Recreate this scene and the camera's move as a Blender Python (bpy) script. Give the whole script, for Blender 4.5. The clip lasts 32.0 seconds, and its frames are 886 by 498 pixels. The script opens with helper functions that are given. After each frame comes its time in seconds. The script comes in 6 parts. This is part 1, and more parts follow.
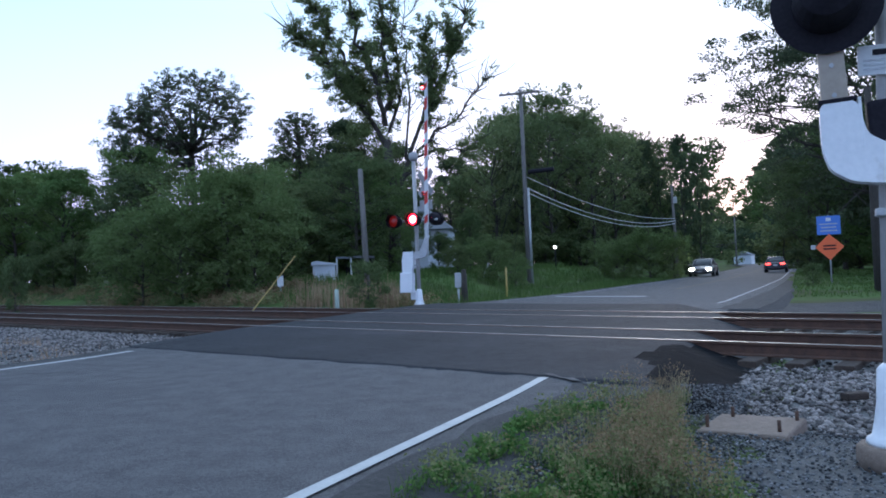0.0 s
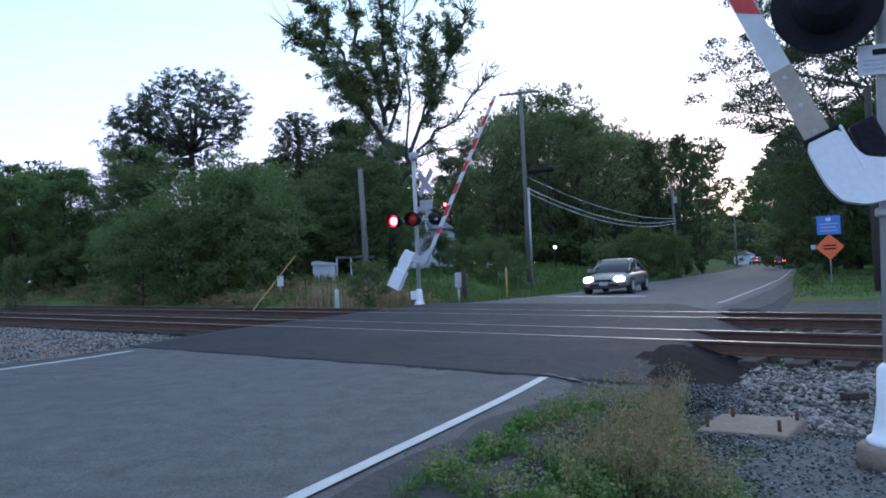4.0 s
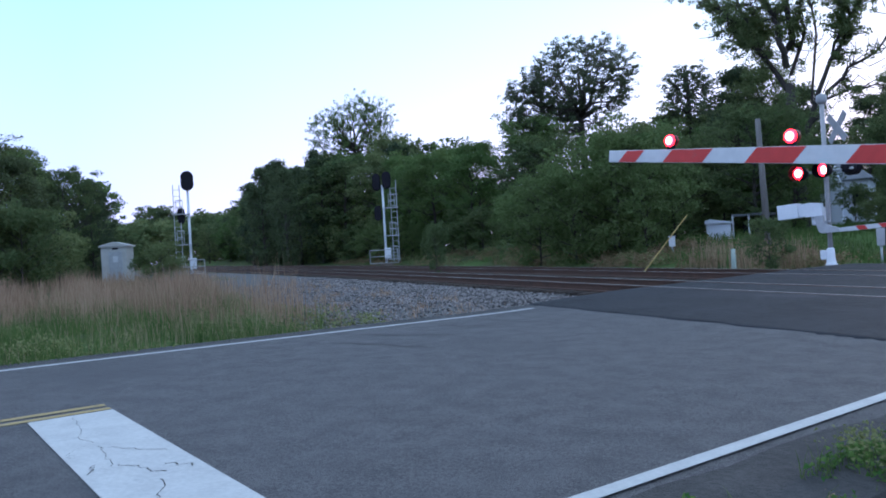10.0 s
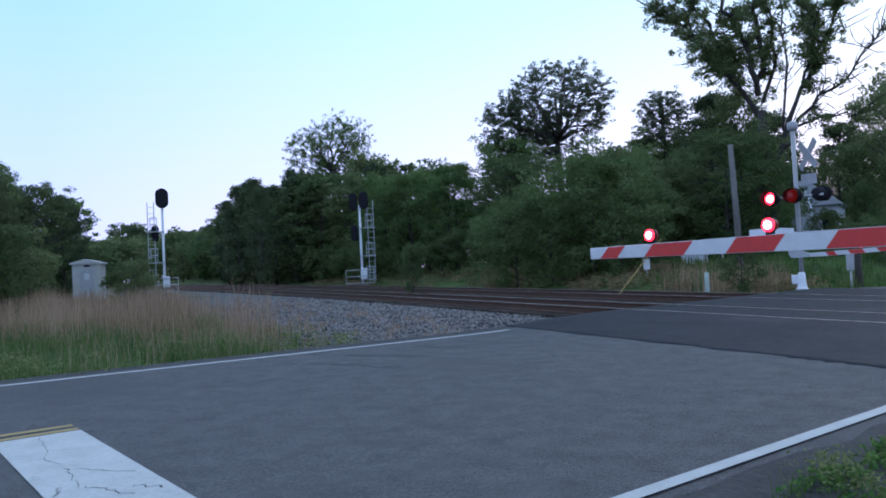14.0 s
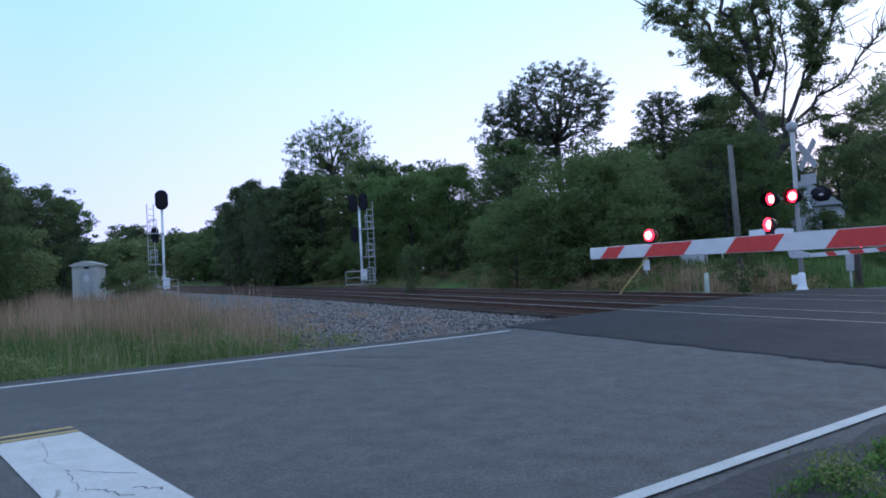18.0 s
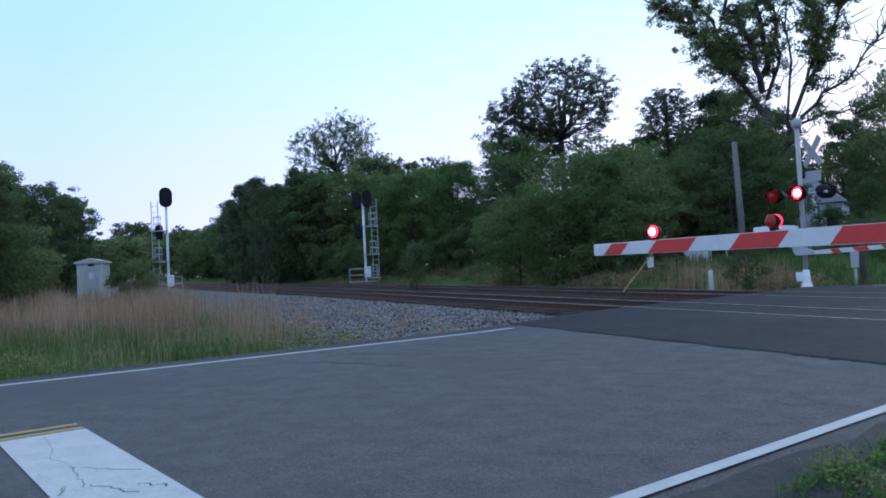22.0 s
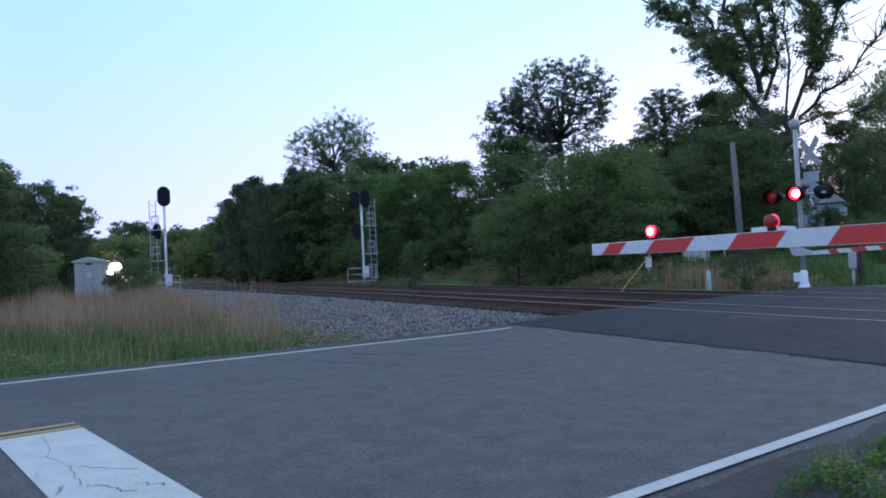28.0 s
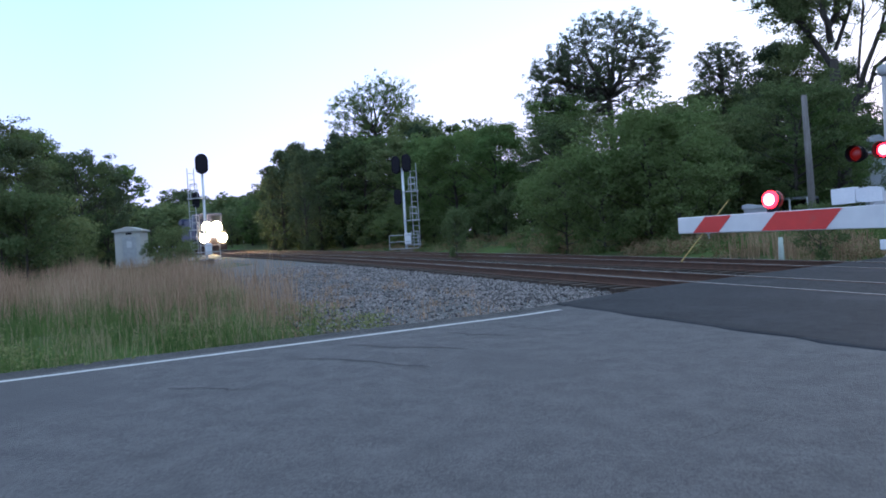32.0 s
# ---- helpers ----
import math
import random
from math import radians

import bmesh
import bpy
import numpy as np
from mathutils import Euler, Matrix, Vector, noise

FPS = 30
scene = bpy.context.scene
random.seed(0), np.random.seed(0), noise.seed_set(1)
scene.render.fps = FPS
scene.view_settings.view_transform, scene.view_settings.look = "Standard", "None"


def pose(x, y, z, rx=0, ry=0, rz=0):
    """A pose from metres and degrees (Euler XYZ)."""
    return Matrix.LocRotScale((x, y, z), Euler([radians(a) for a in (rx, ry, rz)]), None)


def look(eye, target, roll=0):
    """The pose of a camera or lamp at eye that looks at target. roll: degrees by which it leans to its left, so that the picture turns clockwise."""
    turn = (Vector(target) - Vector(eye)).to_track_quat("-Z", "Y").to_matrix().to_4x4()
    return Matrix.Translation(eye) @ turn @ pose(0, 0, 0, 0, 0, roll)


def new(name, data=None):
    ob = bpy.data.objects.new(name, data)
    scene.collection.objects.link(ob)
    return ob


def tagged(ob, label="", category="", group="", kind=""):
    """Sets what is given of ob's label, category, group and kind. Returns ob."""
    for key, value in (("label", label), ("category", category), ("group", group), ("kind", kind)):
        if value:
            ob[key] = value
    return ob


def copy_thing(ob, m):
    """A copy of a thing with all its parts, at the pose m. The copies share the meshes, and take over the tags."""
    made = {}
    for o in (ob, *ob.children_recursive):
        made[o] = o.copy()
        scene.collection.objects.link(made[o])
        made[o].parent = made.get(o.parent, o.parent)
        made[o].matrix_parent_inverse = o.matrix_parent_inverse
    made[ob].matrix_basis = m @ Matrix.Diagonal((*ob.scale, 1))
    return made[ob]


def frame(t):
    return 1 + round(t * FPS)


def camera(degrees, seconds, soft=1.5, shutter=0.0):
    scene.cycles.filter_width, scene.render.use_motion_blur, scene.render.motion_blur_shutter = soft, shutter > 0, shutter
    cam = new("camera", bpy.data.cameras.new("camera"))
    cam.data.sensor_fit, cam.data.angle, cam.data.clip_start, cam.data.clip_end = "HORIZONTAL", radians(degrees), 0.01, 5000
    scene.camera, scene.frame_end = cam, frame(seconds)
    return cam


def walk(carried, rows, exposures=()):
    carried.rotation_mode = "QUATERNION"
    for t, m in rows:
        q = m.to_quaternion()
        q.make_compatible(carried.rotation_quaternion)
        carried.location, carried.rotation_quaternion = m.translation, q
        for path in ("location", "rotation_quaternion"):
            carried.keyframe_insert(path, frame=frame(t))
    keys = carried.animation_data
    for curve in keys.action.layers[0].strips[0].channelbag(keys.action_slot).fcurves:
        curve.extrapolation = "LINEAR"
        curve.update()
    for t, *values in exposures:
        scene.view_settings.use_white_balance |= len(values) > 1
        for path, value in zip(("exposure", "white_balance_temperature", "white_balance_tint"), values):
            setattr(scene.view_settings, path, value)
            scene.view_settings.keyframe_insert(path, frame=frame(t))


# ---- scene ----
cam = camera(60.09, 32.0, soft=1.8, shutter=0.5)
EYE = (0.0, 0.0, 1.14)
VIEW = [(0, 0.1, 1.8, 2.52), (6, 0.11, 1.79, 2.52), (6.5, 0.41, 1.89, 2.57), (7, 0.75, 1.91, 2.61), (7.5, 5.51, 2.1, 2.93),
        (8, 13.34, 2.26, 3), (8.5, 19.25, 1.98, 3.04), (9, 23.3, 1.85, 3.26), (9.5, 27.18, 1.24, 3.31), (10, 28.77, 0.36, 3.38),
        (10.5, 26.79, -0.38, 3.34), (11, 25.95, -0.86, 3.34), (11.5, 26.16, -0.95, 3.18), (12, 26.7, -0.28, 2.96),
        (12.5, 27.03, 0.43, 2.88), (13, 27.04, 1.07, 2.87), (13.5, 27, 1.51, 2.85), (14, 27, 1.82, 2.81), (14.5, 27.06, 1.95, 2.89),
        (16.5, 27.52, 2.04, 2.93), (17, 27.33, 2.02, 2.96), (17.5, 27.11, 1.96, 2.93), (18, 26.99, 1.9, 2.92), (19, 27, 1.83, 2.95),
        (20, 27.12, 1.76, 2.96), (21, 27.21, 1.75, 2.95), (22, 27.27, 1.71, 2.94), (23, 27.31, 1.72, 2.95), (24, 27.33, 1.72, 2.95),
        (25.5, 27.33, 1.72, 2.96), (27.5, 27.35, 1.71, 2.96), (28, 27.13, 1.68, 2.81), (28.5, 27.45, 1.68, 2.84), (29, 28.16, 1.23, 2.93),
        (29.5, 28.83, 0.17, 3), (30, 29.26, -0.28, 3.03), (30.5, 29.42, -0.33, 3), (31, 29.9, -0.42, 2.87), (31.5, 30.4, -0.6, 3.1),
        (32, 30.6, -0.78, 3.3)]
# the camera steps forward over the last second
STEP = {31.5: (-0.42, 0.9, 0.07), 32: (-0.72, 1.7, 0.13)}
walk(cam, [(t, pose(EYE[0] + STEP.get(t, (0, 0, 0))[0], EYE[1] + STEP.get(t, (0, 0, 0))[1], EYE[2] + STEP.get(t, (0, 0, 0))[2], 90 + pitch, roll, yaw))
           for t, yaw, pitch, roll in VIEW], exposures=[(0, 0.73, 5850, 12), (7, 0.73, 5850, 12), (10, 0.79, 5880, 12), (12.5, 0.81, 5880, 12), (14, 0.56, 5850, 12), (30, 0.56, 5850, 12), (31, 0.62, 5950, 12), (32, 0.84, 6100, 12)])

# ---- light: clear dusk sky, the sun just set beyond the road ----
world = bpy.data.worlds.new("dusk_sky")
scene.world = world
world.use_nodes = True
wn, wl = world.node_tree.nodes, world.node_tree.links
sky = wn.new("ShaderNodeTexSky")
sky.sky_type, sky.sun_disc = "NISHITA", False
sky.sun_elevation, sky.sun_rotation = radians(4), radians(18)
sky.altitude, sky.air_density, sky.dust_density, sky.ozone_density = 0, 1.0, 2.0, 2.0
bg = wn["Background"]
bg.inputs["Strength"].default_value = 0.15
tint = wn.new("ShaderNodeMix")
tint.data_type, tint.blend_type = "RGBA", "MIX"
tint.inputs[0].default_value = 0.82
coord, split, fade, hues = wn.new("ShaderNodeTexCoord"), wn.new("ShaderNodeSeparateXYZ"), wn.new("ShaderNodeMapRange"), wn.new("ShaderNodeMix")
hues.data_type = "RGBA"
hues.inputs[6].default_value, hues.inputs[7].default_value = (7.0, 5.85, 7.9, 1), (4.4, 5.85, 7.4, 1)
fade.inputs[1].default_value, fade.inputs[2].default_value = 0.02, 0.32
wl.new(coord.outputs["Generated"], split.inputs[0])
wl.new(split.outputs["Z"], fade.inputs[0])
wl.new(fade.outputs[0], hues.inputs[0])
# paler towards the place of sunset, bluer away from it
toward, side, away = wn.new("ShaderNodeVectorMath"), wn.new("ShaderNodeMapRange"), wn.new("ShaderNodeMix")
toward.operation, away.data_type, away.blend_type = "DOT_PRODUCT", "RGBA", "MULTIPLY"
toward.inputs[1].default_value = (0.309, 0.951, 0.0)
side.inputs[1].default_value, side.inputs[2].default_value = 0.95, 0.3
away.inputs[7].default_value = (0.64, 0.77, 0.95, 1)
wl.new(coord.outputs["Generated"], toward.inputs[0])
wl.new(toward.outputs["Value"], side.inputs[0])
wl.new(side.outputs[0], away.inputs[0])
wl.new(hues.outputs[2], away.inputs[6])
# the sky overhead is more neutral than its rim
high, over = wn.new("ShaderNodeMapRange"), wn.new("ShaderNodeMix")
over.data_type = "RGBA"
high.inputs[1].default_value, high.inputs[2].default_value = 0.36, 0.62
over.inputs[7].default_value = (3.5, 4.65, 6.1, 1)
wl.new(split.outputs["Z"], high.inputs[0])
wl.new(high.outputs[0], over.inputs[0])
wl.new(away.outputs[2], over.inputs[6])
wl.new(over.outputs[2], tint.inputs[7])
wl.new(sky.outputs[0], tint.inputs[6])
wl.new(tint.outputs[2], bg.inputs["Color"])
sun = new("sun", bpy.data.lights.new("sun", "SUN"))
sun.data.energy, sun.data.angle, sun.data.color = 0.5, radians(12), (1.0, 0.9, 0.8)
sun.matrix_world = look((10, 30, 8), (0, 0, 0))

# ---- materials ----


def mat(name, c1, c2=None, scale=5.0, rough=0.8, metal=0.0, bump=0.0, bscale=40.0, spots=None, emit=None, power=0.0, island=0.0, rnd=0.0, stretch=(1, 1, 1), leafy=0.0, spec=0.5, grain=0.0):
    """Base colour mixed by two scales of noise, with optional bump, blotches, per-piece variation and glow."""
    m = bpy.data.materials.new(name)
    m.use_nodes = True
    n, l = m.node_tree.nodes, m.node_tree.links
    b = n["Principled BSDF"]
    b.inputs["Roughness"].default_value, b.inputs["Metallic"].default_value = rough, metal
    b.inputs["Specular IOR Level"].default_value = spec
    tc = n.new("ShaderNodeTexCoord")
    mp = n.new("ShaderNodeMapping")
    mp.inputs["Scale"].default_value = stretch
    l.new(tc.outputs["Object"], mp.inputs[0])
    if c2 is not None:
        fine, big = n.new("ShaderNodeTexNoise"), n.new("ShaderNodeTexNoise")
        fine.inputs["Scale"].default_value, fine.inputs["Detail"].default_value = scale * 9, 3
        big.inputs["Scale"].default_value, big.inputs["Detail"].default_value = scale, 5
        l.new(mp.outputs[0], fine.inputs[0])
        l.new(mp.outputs[0], big.inputs[0])
        add = n.new("ShaderNodeMath")
        add.operation = "ADD"
        l.new(fine.outputs[0], add.inputs[0])
        l.new(big.outputs[0], add.inputs[1])
        last = add
        if grain:
            gn, gm = n.new("ShaderNodeTexNoise"), n.new("ShaderNodeMath")
            gn.inputs["Scale"].default_value, gn.inputs["Detail"].default_value = 95, 2
            gm.operation, gm.inputs[1].default_value, gm.inputs[2].default_value = "MULTIPLY_ADD", grain, -grain / 2
            l.new(mp.outputs[0], gn.inputs[0])
            l.new(gn.outputs[0], gm.inputs[0])
            ga = n.new("ShaderNodeMath")
            l.new(last.outputs[0], ga.inputs[0])
            l.new(gm.outputs[0], ga.inputs[1])
            last = ga
        for on, info, out in ((island, "ShaderNodeNewGeometry", "Random Per Island"), (rnd, "ShaderNodeObjectInfo", "Random")):
            if on:
                g = n.new(info)
                mul = n.new("ShaderNodeMath")
                mul.operation, mul.inputs[1].default_value, mul.inputs[2].default_value = "MULTIPLY_ADD", on, -on / 2
                l.new(g.outputs[out], mul.inputs[0])
                ad2 = n.new("ShaderNodeMath")
                l.new(last.outputs[0], ad2.inputs[0])
                l.new(mul.outputs[0], ad2.inputs[1])
                last = ad2
        ramp = n.new("ShaderNodeMapRange")
        ramp.inputs[1].default_value, ramp.inputs[2].default_value = 0.65, 1.35
        l.new(last.outputs[0], ramp.inputs[0])
        mix = n.new("ShaderNodeMix")
        mix.data_type = "RGBA"
        mix.inputs[6].default_value, mix.inputs[7].default_value = (*c1, 1), (*c2, 1)
        l.new(ramp.outputs[0], mix.inputs[0])
        outc = mix.outputs[2]
        if spots:
            sp = n.new("ShaderNodeTexNoise")
            sp.inputs["Scale"].default_value, sp.inputs["Detail"].default_value = spots[1], 6
            l.new(mp.outputs[0], sp.inputs[0])
            r2 = n.new("ShaderNodeMapRange")
            r2.inputs[1].default_value, r2.inputs[2].default_value = spots[2], spots[2] + 0.12
            l.new(sp.outputs[0], r2.inputs[0])
            mix2 = n.new("ShaderNodeMix")
            mix2.data_type = "RGBA"
            mix2.inputs[7].default_value = (*spots[0], 1)
            l.new(r2.outputs[0], mix2.inputs[0])
            l.new(outc, mix2.inputs[6])
            outc = mix2.outputs[2]
        l.new(outc, b.inputs["Base Color"])
    else:
        b.inputs["Base Color"].default_value = (*c1, 1)
    if bump:
        bt = n.new("ShaderNodeTexNoise")
        bt.inputs["Scale"].default_value, bt.inputs["Detail"].default_value = bscale, 4
        l.new(mp.outputs[0], bt.inputs[0])
        bp = n.new("ShaderNodeBump")
        bp.inputs["Strength"].default_value, bp.inputs["Distance"].default_value = bump, 0.02
        l.new(bt.outputs[0], bp.inputs["Height"])
        l.new(bp.outputs[0], b.inputs["Normal"])
    if emit:
        b.inputs["Emission Color"].default_value, b.inputs["Emission Strength"].default_value = (*emit, 1), power
    if leafy:
        b.inputs["Specular IOR Level"].default_value = 0.12
        # thin leaves let some light through
        tl, ms = n.new("ShaderNodeBsdfTranslucent"), n.new("ShaderNodeMixShader")
        ms.inputs[0].default_value = leafy
        l.new(outc, tl.inputs["Color"])
        l.new(b.outputs[0], ms.inputs[1])
        l.new(tl.outputs[0], ms.inputs[2])
        l.new(ms.outputs[0], n["Material Output"].inputs["Surface"])
    return m


ASPHALT = mat("worn_asphalt", (0.053, 0.0525, 0.056), (0.128, 0.124, 0.127), 3.6, 0.9, bump=0.7, bscale=150, spots=((0.072, 0.071, 0.075), 0.3, 0.57), grain=2.4)
DARK_ASPHALT = mat("dark_patched_asphalt", (0.014, 0.016, 0.02), (0.036, 0.038, 0.044), 0.7, 0.85, bump=0.5, bscale=120, spots=((0.05, 0.052, 0.058), 0.5, 0.6), spec=0.25, grain=0.9)
SHOULDER = mat("gravel_shoulder", (0.022, 0.022, 0.024), (0.07, 0.068, 0.066), 2.5, 0.95, bump=0.8, bscale=70)
WHITE_LINE = mat("white_road_paint", (0.40, 0.40, 0.395), (0.53, 0.53, 0.515), 4, 0.7, bump=0.2, bscale=150, spots=((0.3, 0.31, 0.32), 6.0, 0.66))
WORN_WHITE = mat("worn_white_road_paint", (0.2, 0.21, 0.22), (0.36, 0.37, 0.39), 4, 0.8, spots=((0.12, 0.12, 0.13), 3.0, 0.58))
WORN_PATCH = mat("pale_worn_asphalt", (0.05, 0.05, 0.052), (0.13, 0.125, 0.125), 9, 0.9, bump=0.5, bscale=60)
FRESH_TAR = mat("black_tar_patch", (0.004, 0.0045, 0.006), (0.014, 0.0145, 0.017), 1.5, 0.95, bump=0.8, bscale=90, spec=0.08)
YELLOW_LINE = mat("yellow_road_paint", (0.28, 0.2, 0.07), (0.37, 0.27, 0.1), 5, 0.7, spots=((0.15, 0.13, 0.1), 7.0, 0.6))
SEED = mat("tan_seed_heads", (0.18, 0.13, 0.07), (0.36, 0.26, 0.155), 0.8, 0.9, island=0.6, leafy=0.35)
FADED_YELLOW = mat("faded_yellow_paint", (0.09, 0.085, 0.07), (0.2, 0.15, 0.07), 3, 0.8)
CRACK = mat("tar_dark_crack", (0.012, 0.012, 0.014), (0.03, 0.03, 0.032), 9, 0.95)
SOIL = mat("soil_and_short_grass", (0.045, 0.06, 0.024), (0.095, 0.10, 0.045), 0.5, 1.0, bump=0.8, bscale=12, spots=((0.075, 0.12, 0.036), 0.25, 0.44), spec=0.1)
BALLAST_BED = mat("ballast_bed", (0.05, 0.05, 0.05), (0.16, 0.157, 0.152), 5, 0.95, bump=1.0, bscale=35, spots=((0.1, 0.075, 0.06), 0.5, 0.6))
STONE = mat("crushed_stone", (0.05, 0.046, 0.046), (0.33, 0.295, 0.275), 1.5, 0.9, island=0.9, bump=0.4, bscale=60)
GRIT = mat("fine_dark_gravel", (0.035, 0.038, 0.042), (0.22, 0.222, 0.225), 1.5, 0.9, island=0.9)
RUST = mat("rusted_rail_steel", (0.05, 0.03, 0.022), (0.12, 0.06, 0.038), 6, 0.85, bump=0.3, bscale=50)
SHINE = mat("polished_rail_head", (0.21, 0.205, 0.205), (0.32, 0.31, 0.3), 3, 0.5, metal=0.5)
TIE = mat("creosoted_tie_wood", (0.03, 0.022, 0.017), (0.085, 0.06, 0.045), 3, 0.95, bump=0.6, bscale=25, rnd=0.5, stretch=(0.3, 3, 3))
HUT_PAINT = mat("aged_cream_white_metal", (0.40, 0.395, 0.37), (0.52, 0.51, 0.48), 2, 0.6, bump=0.1, bscale=20, spots=((0.3, 0.28, 0.25), 3.0, 0.62))
WHITE_PAINT = mat("white_painted_steel", (0.68, 0.70, 0.73), (0.8, 0.81, 0.83), 3, 0.5, bump=0.1, bscale=30, spots=((0.5, 0.48, 0.45), 4.0, 0.68))
SIGN_BACK = mat("weathered_aluminium", (0.28, 0.285, 0.29), (0.4, 0.405, 0.41), 4, 0.6, metal=0.2)
TAN = mat("tan_fibreglass", (0.34, 0.28, 0.22), (0.44, 0.37, 0.30), 3, 0.6)
GALV = mat("galvanised_steel", (0.36, 0.37, 0.38), (0.5, 0.51, 0.52), 5, 0.5, metal=0.4, bump=0.1)
MAST = mat("dull_silver_paint", (0.36, 0.345, 0.34), (0.47, 0.455, 0.45), 3, 0.6, spots=((0.3, 0.27, 0.25), 3.0, 0.66))
BLACK = mat("matt_black_paint", (0.012, 0.011, 0.016), (0.024, 0.022, 0.029), 5, 0.7, spec=0.12)
ARM_WHITE = mat("white_reflective_sheeting", (0.54, 0.55, 0.56), (0.64, 0.65, 0.65), 2, 0.45, spots=((0.5, 0.49, 0.47), 3.0, 0.68))
ARM_RED = mat("red_reflective_sheeting", (0.48, 0.03, 0.023), (0.62, 0.04, 0.03), 2, 0.45, spots=((0.35, 0.08, 0.06), 4.0, 0.66))
LIT_RED = mat("lit_red_lens", (0.5, 0.02, 0.02), emit=(1.0, 0.012, 0.03), power=5.0)
LIT_CORE = mat("lit_red_lens_core", (0.5, 0.02, 0.02), emit=(1.0, 0.2, 0.19), power=9.0)
DARK_RED = mat("cooling_red_lens", (0.09, 0.006, 0.006), rough=0.3, emit=(1.0, 0.03, 0.015), power=0.05)
CONCRETE = mat("pale_concrete", (0.15, 0.11, 0.085), (0.255, 0.195, 0.155), 3, 0.9, bump=0.4, bscale=40, spots=((0.2, 0.18, 0.15), 3.0, 0.62))
WOOD_POLE = mat("weathered_pole_wood", (0.1, 0.092, 0.085), (0.23, 0.212, 0.198), 2, 0.95, bump=0.5, bscale=20, stretch=(4, 4, 0.3))
BARK = mat("grey_brown_bark", (0.028, 0.024, 0.02), (0.075, 0.064, 0.054), 2, 0.95, bump=0.8, bscale=18, stretch=(3, 3, 0.6))
LEAF = mat("broad_leaves", (0.082, 0.122, 0.05), (0.195, 0.232, 0.1), 0.3, 0.8, island=0.35, rnd=0.6, leafy=0.45)
LEAF_DARK = mat("dark_evergreen_leaves", (0.046, 0.072, 0.04), (0.118, 0.15, 0.072), 0.3, 0.8, island=0.35, rnd=0.5, leafy=0.35)
LEAF_LIGHT = mat("young_light_leaves", (0.08, 0.145, 0.045), (0.16, 0.225, 0.08), 0.4, 0.8, island=0.4, rnd=0.4, leafy=0.42)
LEAF_BUSH = mat("bush_leaves", (0.11, 0.165, 0.055), (0.19, 0.24, 0.10), 0.5, 0.8, island=0.35, rnd=0.3, leafy=0.45)
NEEDLE = mat("pine_needles", (0.055, 0.078, 0.044), (0.115, 0.14, 0.075), 0.5, 0.8, island=0.4, leafy=0.3)
WEED = mat("green_weeds", (0.05, 0.13, 0.03), (0.16, 0.26, 0.07), 0.8, 0.8, island=0.6, leafy=0.4)
OLIVE = mat("olive_weeds", (0.12, 0.15, 0.06), (0.28, 0.3, 0.13), 0.8, 0.8, island=0.6, leafy=0.4)
GRASS = mat("green_grass", (0.052, 0.105, 0.028), (0.14, 0.2, 0.062), 0.6, 0.8, island=0.7, leafy=0.35)
DRY_GRASS = mat("dry_broom_grass", (0.24, 0.155, 0.10), (0.46, 0.32, 0.215), 0.5, 0.85, island=0.7, leafy=0.3)
HAY = mat("pale_seed_grass", (0.2, 0.18, 0.09), (0.38, 0.32, 0.2), 0.5, 0.85, island=0.7, leafy=0.3)
YELLOW = mat("yellow_plastic_guard", (0.36, 0.25, 0.07), (0.46, 0.33, 0.1), 3, 0.5)
PALE_GREEN = mat("pale_green_plastic", (0.3, 0.36, 0.31), (0.4, 0.46, 0.4), 3, 0.6)
SIDING = mat("white_house_siding", (0.62, 0.65, 0.7), (0.72, 0.75, 0.8), 1.5, 0.7)
ROOF = mat("grey_shingle_roof", (0.16, 0.17, 0.19), (0.24, 0.25, 0.27), 1.5, 0.9, bump=0.4, bscale=12)
GLASS = mat("dark_window_glass", (0.02, 0.025, 0.03), rough=0.08)

# ---- the lie of the land ----
TX, TY = -0.7826, 0.6225      # along the railway, to the west
NX, NY = 0.6225, 0.7826       # across it, to the north
UX, UY = 0.4226, 0.9063       # along the road, away
VX, VY = -0.9063, 0.4226      # across the road, to its left
NEAR, FAR_TRACK, GAUGE = 11.06, 15.11, 1.46


def smooth(a, b, x):
    t = np.clip((np.asarray(x, float) - a) / (b - a), 0, 1)
    return t * t * (3 - 2 * t)


def base(x, y):
    """The gentle grade along the line."""
    s = x * TX + y * TY
    u, v = x * UX + y * UY, x * VX + y * VY
    # the road falls away a little beyond the crossing
    return 0.0126 * np.clip(s - 6, -20, 140) - 0.0042 * np.clip(u - 24, 0, 60) * (1 - smooth(13, 22, v))


def bend(s):
    """How far the line has swung towards the camera's side at s metres west."""
    s = np.asarray(s, float)
    a = np.clip(s - 25, 0, 40)
    return a * a / 1000 + np.clip(s - 65, 0, None) * 0.08


def line_point(s, p):
    """A point at s metres west on a line p metres north of the camera's foot, in plan."""
    q = p - bend(s)
    return s * TX + q * NX, s * TY + q * NY


def rail_top(s):
    return 0.10 + 0.0126 * np.clip(np.asarray(s, float) - 6, -20, 140)


def road_xy(u, v):
    return u * UX + v * VX, u * UY + v * VY


def road_z(x, y):
    p = x * NX + y * NY
    return base(x, y) + 0.085 * smooth(5.5, 9.6, p) * (1 - smooth(17, 22, p))


